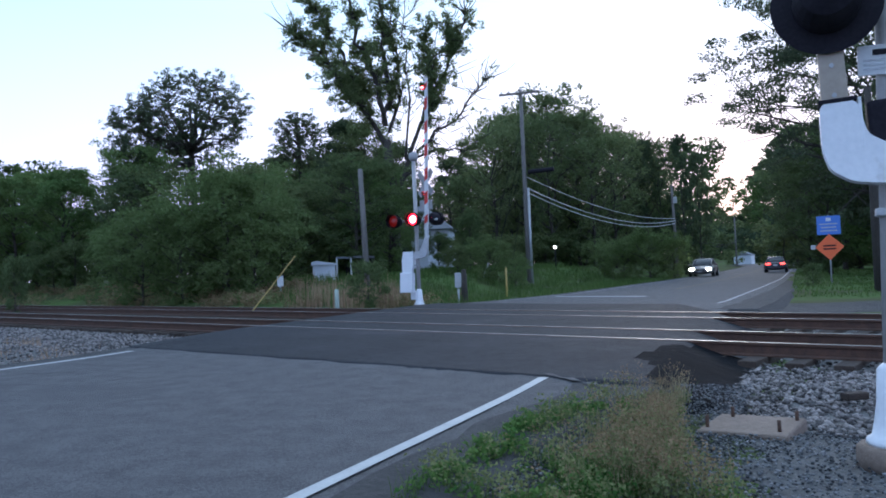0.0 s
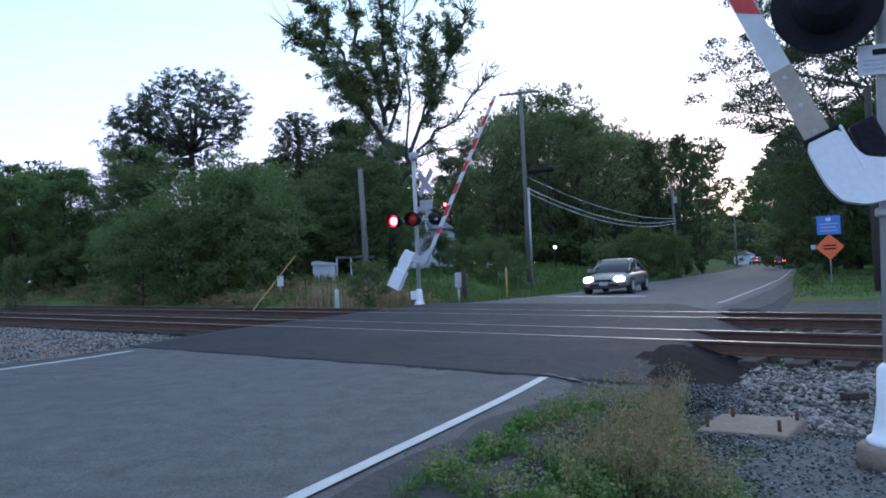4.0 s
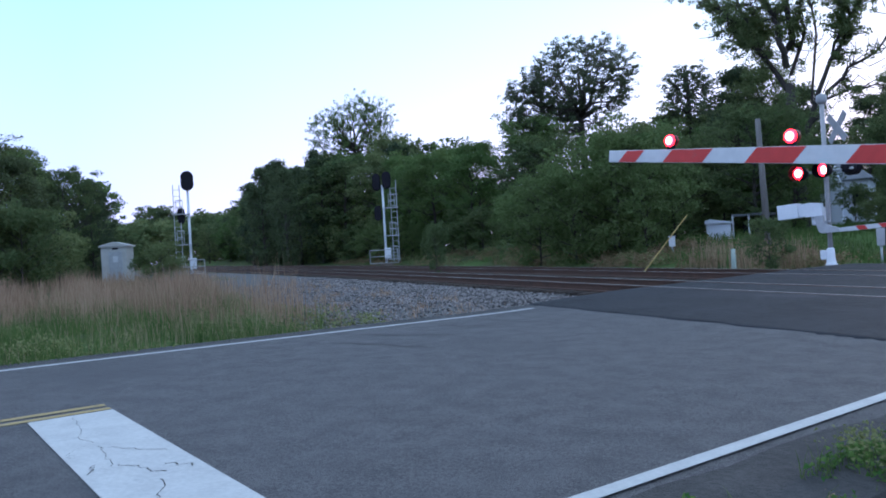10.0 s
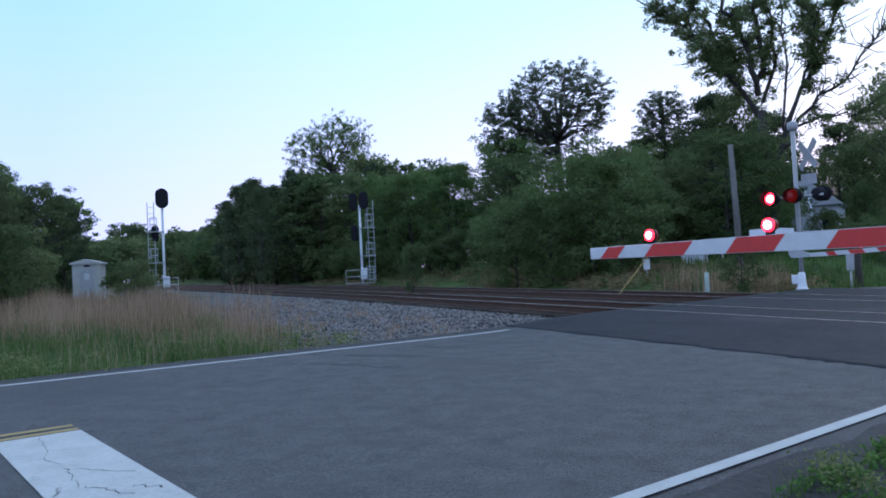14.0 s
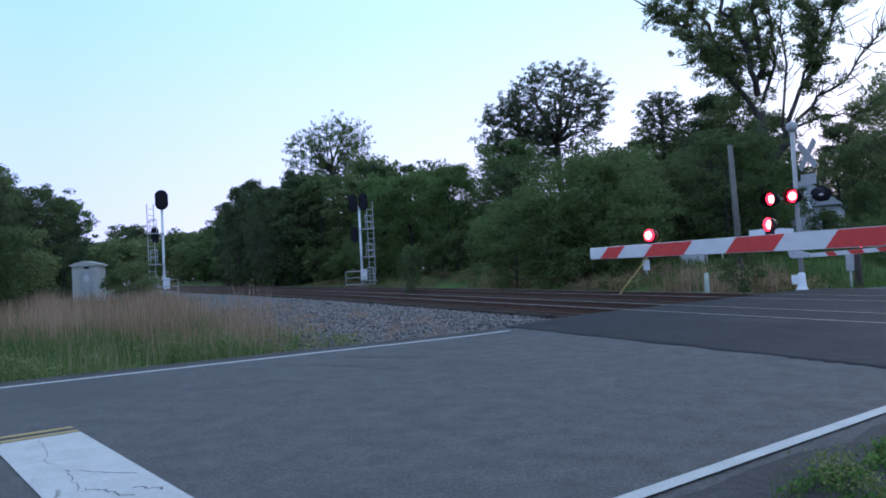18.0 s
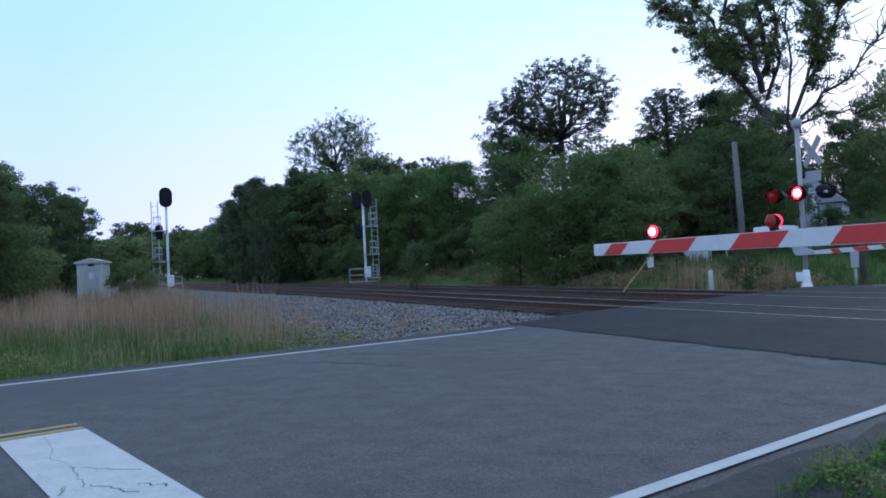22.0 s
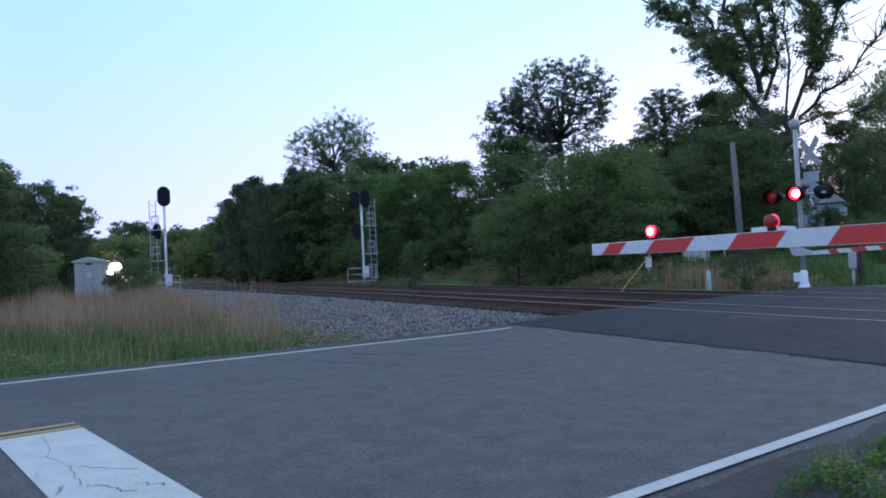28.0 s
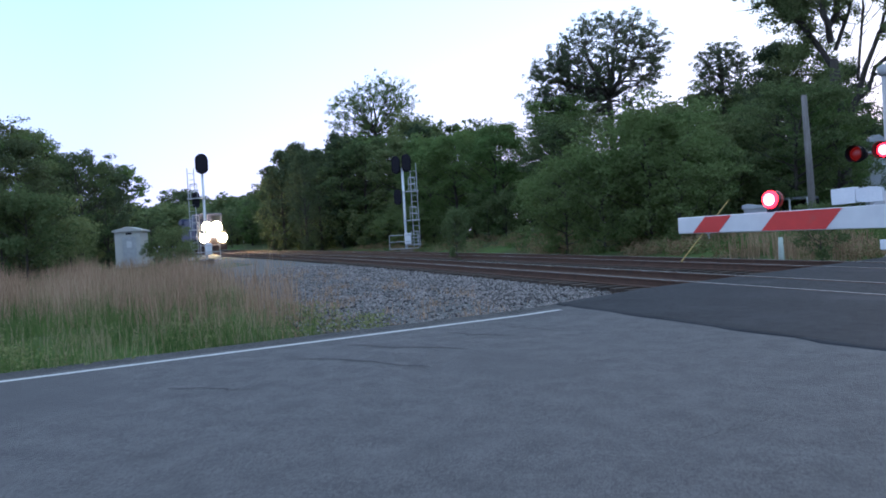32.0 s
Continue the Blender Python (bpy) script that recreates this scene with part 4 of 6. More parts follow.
def blades(name, spots, height, width, rng, material, label, lean=0.35, jitter=0.4):
    """Grass: one bent blade of two faces at each spot."""
    n = len(spots)
    p = np.asarray(spots, float)
    a = rng.uniform(0, math.tau, n)
    patch = np.sin(p[:, 0] * 1.7 + 0.6 * p[:, 1]) * np.sin(p[:, 1] * 1.3 - 0.4 * p[:, 0] + 1)
    h = height * rng.uniform(1 - jitter, 1 + jitter, n) * (1 + 0.28 * patch)
    side = np.stack([np.cos(a), np.sin(a), np.zeros(n)], 1) * (width / 2)
    b = rng.uniform(0, math.tau, n)
    out = np.stack([np.cos(b), np.sin(b), np.zeros(n)], 1) * (h * lean * rng.uniform(0, 1, n))[:, None]
    up = np.zeros((n, 3))
    up[:, 2] = h
    mid, tip = p + out * 0.3 + up * 0.6, p + out + up
    quad = np.stack([p - side, p + side, mid + side * 0.7, mid - side * 0.7], 1)
    top = np.stack([mid - side * 0.7, mid + side * 0.7, tip + side * 0.1, tip - side * 0.1], 1)
    return put(name, soup(name, np.concatenate([quad, top], 1).reshape(-1, 3), 4), material, label=label, category="grass", kind="stuff")


def scatter(n, u0, u1, v0, v1, rng, keep, tuft=0.0):
    """Spots on the ground in a stretch beside the road, kept where keep(x, y, u, v, p, s) says so."""
    u, v = rng.uniform(u0, u1, n), rng.uniform(v0, v1, n)
    if tuft:
        k = n // 26
        cu, cv = rng.uniform(u0, u1, k), rng.uniform(v0, v1, k)
        i = rng.integers(0, k, n)
        u, v = cu[i] + rng.normal(size=n) * tuft, cv[i] + rng.normal(size=n) * tuft
    x, y = u * UX + v * VX, u * UY + v * VY
    s, p = x * TX + y * TY, x * NX + y * NY
    ok = keep(x, y, u, v, p + bend(s), s)
    x, y = x[ok], y[ok]
    v2 = x * VX + y * VY
    z = np.where((v2 > 0.5) & (v2 < 2.4), np.maximum(ground_z(x, y), road_z(x, y) - 0.075 + 0.03 * (v2 - 1)), ground_z(x, y))
    return np.stack([x, y, z], 1)


def tufts(name, spots, low, high, radius, per, size, rng, material, label):
    """Clumps of small leaves above the spots."""
    c = np.array(spots)
    c[:, 2] += rng.uniform(low, high, len(c))
    me = leaf_soup(name, c, radius * rng.uniform(0.6, 1.3, len(c)), per, size, rng, 0.8, 0.75)
    return put(name, me, material, label=label, category="weeds", kind="stuff")


def build_grass():
    rng = np.random.default_rng(9)
    # beside the camera: green clumps, then pale seed heads by the gravel
    near = lambda x, y, u, v, p, s: (v < 2.05 - 0.7 * smooth(5.5, 8, u)) & (p < 6.7) & (v > -1.2) & ((u > 3.6) | (v < 0.95) | (rng.uniform(0, 1, len(x)) < 0.3)) & ((v > 0.2 + 0.75 * smooth(3.2, 6.2, u)) | (u < 2.4)) & (rng.uniform(0, 1, len(x)) < 0.06 + 0.94 * (np.sin(x * 5.1 + 0.7 * y) * np.sin(y * 4.3 + 1) + 0.35 * np.sin(x * 13 + y * 9) > -0.1))
    tufts("weeds", scatter(3000, 1.8, 8, -1.2, 2.2, rng, near, 0.13), 0.02, 0.10, 0.085, 26, 0.036, rng, WEED, "low clumps of broad green weeds beside the road")
    tufts("weeds", scatter(1900, 3.6, 7.6, 0.2, 1.7, rng, near, 0.2), 0.05, 0.22, 0.09, 20, 0.026, rng, OLIVE, "taller olive weeds by the gravel")
    tufts("seed_heads", scatter(1900, 4.0, 7.4, 0.3, 1.2, rng, near, 0.2), 0.14, 0.33, 0.07, 16, 0.017, rng, SEED, "fluffy tan seed heads above the weeds")
    tufts("seed_heads", scatter(500, 2.0, 5.0, -0.8, 1.8, rng, near, 0.2), 0.08, 0.18, 0.05, 10, 0.016, rng, SEED, "scattered tan seed heads")
    blades("grass", scatter(9000, 1.8, 8, -1.2, 2.2, rng, near, 0.10), 0.13, 0.006, rng, GRASS, "short green grass among the weeds", 0.9)
    blades("grass", scatter(6000, 4.4, 7.3, 0.4, 1.3, rng, near, 0.2), 0.25, 0.005, rng, HAY, "thin pale stalks by the gravel", 0.6)
    blades("grass", scatter(16000, -5, 2.6, -6, 1.9, rng, lambda x, y, u, v, p, s: p < 3.2), 0.11, 0.008, rng, GRASS, "short grass on the verge", 0.9)
    # the field beside the far lane: green in front, dry broom grass behind
    field = lambda x, y, u, v, p, s: (v > 11.0) & (p < 4.6 - 0.35 * np.clip(v - 11, 0, 4) - 0.02 * (v - 11))
    tufts("weeds", scatter(5200, -14, 11, 10.9, 22, rng, field, 0.3), 0.04, 0.26, 0.13, 12, 0.05, rng, OLIVE, "olive weeds in the roadside grass")
    blades("grass", scatter(40000, -14, 11, 10.9, 24, rng, lambda x, y, u, v, p, s: field(x, y, u, v, p, s) & (p < 2.3 + 0.7 * np.sin(x * 1.3) + 0.5 * np.sin(y * 2.1)), 0.25), 0.33, 0.013, rng, GRASS, "tall green grass beside the road", 0.6)
    blades("grass", scatter(7000, -14, 11, 10.9, 24, rng, field, 0.3), 0.45, 0.01, rng, HAY, "pale stalks in the green grass", 0.5)
    blades("grass", scatter(24000, -20, 12, 13.0, 30, rng, lambda x, y, u, v, p, s: (p < 3.3) & (p > -30) & (v > 20.0 - 7.6 * smooth(-4.0, 2.4, p) + 0.8 * np.sin(x * 0.9) * np.sin(y * 0.8)), 0.26), 0.82, 0.012, rng, DRY_GRASS, "tall dry reddish broom grass", 0.28)
    blades("grass", scatter(3600, -20, 12, 12.9, 20, rng, lambda x, y, u, v, p, s: (p < 4.7) & (p > 2.4) & (v < 19 - 1.2 * p), 0.3), 0.55, 0.011, rng, DRY_GRASS, "short dry grass at the edge of the ballast", 0.3)
    blades("grass", scatter(16000, -30, 12, 24, 48, rng, lambda x, y, u, v, p, s: p < 2.9, 0.3), 0.7, 0.025, rng, DRY_GRASS, "tall dry reddish broom grass far off", 0.28)
    blades("weeds", scatter(9000, -2, 14, 11, 30, rng, lambda x, y, u, v, p, s: (p > 2.6) & (p < 7.5) & (rng.uniform(0, 1, len(x)) < 0.6), 0.12), 0.16, 0.012, rng, DRY_GRASS, "scattered dry weeds in the gravel", 0.9)
    # past the tracks
    verge = lambda x, y, u, v, p, s: (p > 19.6) & ((v > 10.6) | (v > np.interp(u, [20, 30, 51, 140], [10.8, 9.1, 8.0, 7.6]))) & (v > 8.0)
    blades("grass", scatter(42000, 18, 62, 7.5, 34, rng, verge, 0.3), 0.32, 0.025, rng, GRASS, "rough green grass beyond the tracks", 0.5)
    blades("grass", scatter(5000, 17, 27, 12.5, 22, rng, lambda x, y, u, v, p, s: (p > 18.7) & (p < 21) & (s > 17.5) & (s < 22.5), 0.25), 0.85, 0.02, rng, DRY_GRASS, "patch of tall dry grass beyond the tracks", 0.25)
    blades("grass", scatter(40000, 24, 75, -22, 0.6, rng, lambda x, y, u, v, p, s: (p > 27) & (v < 0.4)), 0.09, 0.035, rng, GRASS, "mown green grass beside the far road", 0.5)
    bank = lambda x, y, u, v, p, s: (p > 18.7) & (p < 23.5) & (s > 13) & (s < 70) & (v > 11.5)
    tufts("weeds", scatter(17000, 6, 50, 11.5, 60, rng, bank, 0.4), 0.03, 0.4, 0.24, 14, 0.085, rng, SEED, "brown dead weeds on the bank behind the tracks")
    tufts("weeds", scatter(9000, 6, 50, 11.5, 60, rng, bank, 0.4), 0.03, 0.5, 0.26, 14, 0.08, rng, OLIVE, "olive brush on the bank behind the tracks")
    west = lambda x, y, u, v, p, s: (p > 20.5) & (p < 26) & (s > 18)
    blades("grass", scatter(13000, 12, 60, 12, 75, rng, west, 0.3), 0.4, 0.03, rng, GRASS, "green weeds along the railway", 0.5)
    blades("grass", scatter(600, 12, 60, 12, 75, rng, lambda x, y, u, v, p, s: (p > 19) & (p < 20.6) & (s > 50.5) & (s < 53), 0.3), 0.9, 0.03, rng, DRY_GRASS, "patch of dry grass along the railway", 0.3)


def stones(name, spots, size, rng, label, material=STONE):
    """Crushed stones: squashed lumps of eight faces."""
    n = len(spots)
    o = np.array([(1, 0, 0), (0, 1, 0), (-1, 0, 0), (0, -1, 0), (0, 0, 1), (0, 0, -1)], float)
    f = np.array([(0, 1, 4), (1, 2, 4), (2, 3, 4), (3, 0, 4), (1, 0, 5), (2, 1, 5), (3, 2, 5), (0, 3, 5)])
    r = size * rng.uniform(0.6, 1.35, (n, 1, 1)) * rng.uniform(0.55, 1.1, (n, 6, 1))
    q = rng.normal(size=(n, 3, 3))
    q = np.linalg.qr(q)[0]
    v = np.einsum("nij,kj->nki", q, o) * r
    v[:, :, 2] *= 0.75
    v += np.asarray(spots)[:, None, :]
    idx = f[None] + (np.arange(n) * 6)[:, None, None]
    me = bpy.data.meshes.new(name)
    me.vertices.add(n * 6)
    me.vertices.foreach_set("co", v.astype(np.float32).ravel())
    me.loops.add(n * 24)
    me.loops.foreach_set("vertex_index", idx.astype(np.int32).ravel())
    me.polygons.add(n * 8)
    me.polygons.foreach_set("loop_start", np.arange(0, n * 24, 3, dtype=np.int32))
    me.update()
    return put(name, me, material, label=label, category="gravel", kind="stuff")


def build_ballast():
    rng = np.random.default_rng(21)

    def lay(n, s0, s1, p0, p1, keep=None):
        s, p = rng.uniform(s0, s1, n), rng.uniform(p0, p1, n)
        q = p - bend(s)
        x, y = s * TX + q * NX, s * TY + q * NY
        v = x * VX + y * VY
        ok = (v < 0.75) | (v > 10.9)
        if keep:
            ok &= keep(s, p, v)
        x, y = x[ok], y[ok]
        return np.stack([x, y, ground_z(x, y) + rng.uniform(-0.01, 0.035, len(x))], 1)
    ballast = [lay(27000, -9, 4, 6.2, 9.9, lambda s, p, v: v > -7), lay(2600, -10, 4, 9.9, 12.6), lay(30000, 11, 40, 6.6, 9.9), lay(16000, 11, 34, 3.0, 7.0), lay(9000, 12, 45, 9.9, 18.6), lay(5000, -14, 5, 12.3, 18.4)]
    put("ballast_bed", mesh("bed", *bed_grid()), BALLAST_BED, label="bed of grey railway ballast", category="ballast", kind="structure")
    stones("ballast", np.concatenate(ballast), 0.036, rng, "loose crushed grey ballast stones")
    stones("gravel", lay(40000, -3.6, 3.4, 1.6, 6.5, lambda s, p, v: rng.uniform(0, 1, len(s)) < smooth(1.6, 2.6, p + 0.3 * np.sin(s * 2)) * smooth(-3.6, -2.4, s)), 0.015, rng, "fine dark gravel beside the signal", GRIT)
    n = 15000
    u, v = rng.uniform(1.5, 8, n), rng.uniform(0.5, 2.25, n)
    x, y = u * UX + v * VX, u * UY + v * VY
    ok = (v < 2.3) & (v > 0.5)
    stones("grit", np.stack([x, y, np.where(v > 1.4, road_z(x, y) - 0.03, np.maximum(ground_z(x, y), road_z(x, y) - 0.075))], 1)[ok], 0.012, rng, "loose grit along the road edge", GRIT)


def build_gravel_patch():
    """Fine gravel round the foot of the near signal, sinking away at its rim."""
    ss, ps, rows = [-3.8 + 0.35 * k for k in range(21)], [1.7 + 0.35 * k for k in range(15)], []
    for i, s in enumerate(ss):
        for j, p in enumerate(ps):
            x, y = line_point(s + 0.1 * math.sin(p * 3), p + 0.1 * math.sin(s * 2.6))
            v = x * VX + y * VY
            rim = 0.06 if i in (0, len(ss) - 1) or j in (0, len(ps) - 1) else 0
            rows.append((x, y, float(ground_z(x, y)) + 0.008 - rim - 0.2 * float(smooth(0.35, 0.9, v))))
    put("gravel_patch", mesh("patch", rows, grid_faces(len(ss), len(ps))), BALLAST_BED, label="bed of fine dark gravel", category="gravel", kind="structure")


def bed_grid():
    ss = [-70, -40, -25] + [k * 1.0 for k in range(-20, 90)] + list(range(90, 300, 6))
    ps = [3.0, 3.8, 4.8, 5.8, 6.6, 7.2, 8.0, 9.0, 9.9, 11, 12, 13, 14, 15.1, 16.4, 17.6, 18.6]
    rows = []
    for s in ss:
        for p in ps:
            x, y = line_point(s, p + 0.15 * math.sin(s * 1.7 + p))
            v = x * VX + y * VY
            edge = 0.05 if p in (3.0, 18.6) else 0
            # the bed dips under the road and the crossing
            dip = 0.10 * float(smooth(0.2, 1.0, v) * (1 - smooth(10.6, 11.4, v)))
            rows.append((x, y, float(ground_z(x, y)) + 0.012 - edge - dip))
    return rows, grid_faces(len(ss), len(ps))

# ---- crossing signals with gates ----
FLASHERS = []     # lens, its place, which half of the flash it shows


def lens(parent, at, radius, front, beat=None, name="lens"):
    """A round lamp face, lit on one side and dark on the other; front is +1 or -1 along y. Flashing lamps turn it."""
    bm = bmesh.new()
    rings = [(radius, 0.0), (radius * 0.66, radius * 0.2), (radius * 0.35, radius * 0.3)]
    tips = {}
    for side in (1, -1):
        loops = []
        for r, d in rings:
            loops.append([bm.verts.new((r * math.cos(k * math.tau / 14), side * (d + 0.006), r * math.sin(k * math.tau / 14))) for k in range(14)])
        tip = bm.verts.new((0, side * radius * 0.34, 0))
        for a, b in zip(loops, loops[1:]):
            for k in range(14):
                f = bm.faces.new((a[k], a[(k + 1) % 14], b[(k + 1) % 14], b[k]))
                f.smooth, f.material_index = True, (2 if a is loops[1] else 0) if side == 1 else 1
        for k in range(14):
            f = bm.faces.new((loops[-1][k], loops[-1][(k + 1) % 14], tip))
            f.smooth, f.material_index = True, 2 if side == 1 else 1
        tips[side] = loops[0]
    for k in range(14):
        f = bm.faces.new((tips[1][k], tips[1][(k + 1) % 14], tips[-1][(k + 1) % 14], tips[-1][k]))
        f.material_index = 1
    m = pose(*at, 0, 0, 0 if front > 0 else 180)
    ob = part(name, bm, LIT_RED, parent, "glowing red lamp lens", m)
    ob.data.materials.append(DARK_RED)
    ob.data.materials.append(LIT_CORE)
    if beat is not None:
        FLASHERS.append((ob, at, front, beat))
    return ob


def flasher(parent, at, front, beat, rim=0.31):
    """A black lamp head: bowl, round target plate and hood, with its lens."""
    x, y, z = at
    bm = bmesh.new()
    sides = 24
    ring = lambda r, d: [bm.verts.new((r * math.cos(k * math.tau / sides), front * d, r * math.sin(k * math.tau / sides))) for k in range(sides)]
    loops = [ring(0.004, -0.302), ring(0.07, -0.30), ring(0.15, -0.26), ring(0.185, -0.12), ring(0.19, 0.0), ring(rim, 0.0), ring(rim, 0.012), ring(0.185, 0.012), ring(0.18, -0.15)]
    for a, b in zip(loops, loops[1:]):
        for k in range(sides):
            bm.faces.new((a[k], a[(k + 1) % sides], b[(k + 1) % sides], b[k])).smooth = False
    head = part("lamp_head", bm, BLACK, parent, "black lamp head with round target plate", pose(x, y, z))
    bm = bmesh.new()
    rows = []
    for d, r in ((0.012, 0.2), (0.11, 0.205), (0.22, 0.215)):
        a0 = math.radians(-88 if d < 0.1 else (-86 if d < 0.2 else -70))
        rows.append([bm.verts.new((r * math.cos(a0 + (math.pi - 2 * a0) * k / 16), front * d, r * math.sin(a0 + (math.pi - 2 * a0) * k / 16))) for k in range(17)])
    for a, b in zip(rows, rows[1:]):
        for k in range(16):
            bm.faces.new((a[k], a[k + 1], b[k + 1], b[k]))
    bmesh.ops.solidify(bm, geom=bm.faces[:], thickness=0.006)
    part("hood", bm, BLACK, head)
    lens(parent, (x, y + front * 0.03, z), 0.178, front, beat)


def gate_arm(parent, pivot, length, lamps, root_h, tip_h, big):
    """The striped arm on its curved white bracket, with counterweight and lamps, in the pivot's space, pointing along x when lowered."""
    c0 = -0.47 if big else -0.6
    shape = [(0.375, -0.56), (0.10, -0.565), (-0.03, -0.53), (-0.11, -0.42), (-0.14, -0.26), (-0.14, 0.16), (0.07, 0.16), (0.07, -0.1), (0.09, -0.22), (0.16, -0.32), (0.375, -0.36)] if big else \
        [(0.55, -0.65), (-0.02, -0.65), (-0.1, -0.3), (-0.1, 0.1), (0.1, 0.1), (0.14, -0.4), (0.55, -0.55)]
    # round the casting's corners off
    for _ in range(2):
        shape = [(p[0] + (q[0] - p[0]) * f, p[1] + (q[1] - p[1]) * f) for p, q in zip(shape, shape[1:] + shape[:1]) for f in (0.15, 0.85)]
    bm = plate(shape, 0.16 if big else 0.1)
    arm = part("gate_arm", bm, WHITE_PAINT if big else GALV, parent, "red and white striped gate arm on a white bracket", pose(*pivot))
    tall = ((0.35, 0.11), (0.9, 0.13), (1.7, root_h), (3.0, root_h), (length, tip_h)) if big else ((0.4, 0.1), (1.0, root_h), (length, tip_h))
    h = lambda x: float(np.interp(x, [p for p, _ in tall], [q for _, q in tall]))
    bar = [(x, c0 - q / 2) for x, q in tall] + [(x, c0 + q / 2) for x, q in tall[::-1]]
    bm = plate(bar, 0.05)
    bmesh.ops.bevel(bm, geom=bm.edges[:], offset=0.006, segments=1, affect="EDGES")
    part("arm_bar", bm, ARM_WHITE, arm, "white fibreglass arm bar")
    if big:
        part("arm_root", plate([(0.33, c0 - 0.075), (0.86, c0 - 0.068), (0.86, c0 + 0.068), (0.33, c0 + 0.075)], 0.062), TAN, arm, "tan arm root sleeve")
        part("clamp", box((0.028, 0.166, 0.205), (0.378, 0, -0.46), bevel=0.006), BLACK, arm, "black clamp round the arm root")
        # an added black block gives the dark of the shaded opening in the bend
        part("cable_clamp", box((0.27, 0.11, 0.15), (0.22, 0, -0.235), bevel=0.02), BLACK, arm, "black block standing in for the dark opening in the bracket's bend")
        part("flange", box((0.3, 0.165, 0.018), (0.23, 0, -0.345), bevel=0.004), WHITE_PAINT, arm, "white flange of the bracket")
        for x in (0.42, 0.6, 0.8):
            part("bolt", tube([(x, -0.04, c0), (x, 0.04, c0)], 0.014, 8), GALV, arm)
    cuts, x = [(length - 0.34, length - 0.16)], length - 0.62
    while x > 1.15:
        cuts.append((x - 0.37, x))
        x -= 0.735
    for a, b in cuts:
        a, sl = max(a, 1.02), 0.045
        edge = lambda x, sgn: (x, c0 + sgn * (h(x) / 2 - 0.004))
        part("red_stripe", plate([edge(a + sl, -1), edge(b + sl, -1), edge(b - sl, 1), edge(a - sl, 1)], 0.056), ARM_RED, arm, "red reflective stripe")
    # counterweight frame behind the pivot
    cz = 0.0 if big else -0.2
    part("counterweight_arm", plate([(0.12, cz + 0.05), (-0.3, cz + 0.05), (-0.62, cz + 0.12), (-0.62, cz + 0.42), (-0.2, cz + 0.45), (0.12, cz + 0.4)], 0.12), WHITE_PAINT, arm)
    for k in range(3):
        part("counterweight", box((0.62, 0.07, 0.42), (-0.85, (k - 1) * 0.085, cz + 0.27), bevel=0.012), WHITE_PAINT, arm, "white counterweight plate")
    for x, beat in lamps:
        z = c0 + h(x) / 2
        bm = box((0.05, 0.05, 0.06), (x, 0, z + 0.025), bevel=0.006)
        tube([(x, -0.02, z + 0.068), (x, 0.02, z + 0.068)], 0.046, 14, bm)
        part("lamp_housing", bm, BLACK, arm)
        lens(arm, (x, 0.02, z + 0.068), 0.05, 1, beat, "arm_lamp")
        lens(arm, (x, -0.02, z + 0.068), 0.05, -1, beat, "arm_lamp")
    return arm


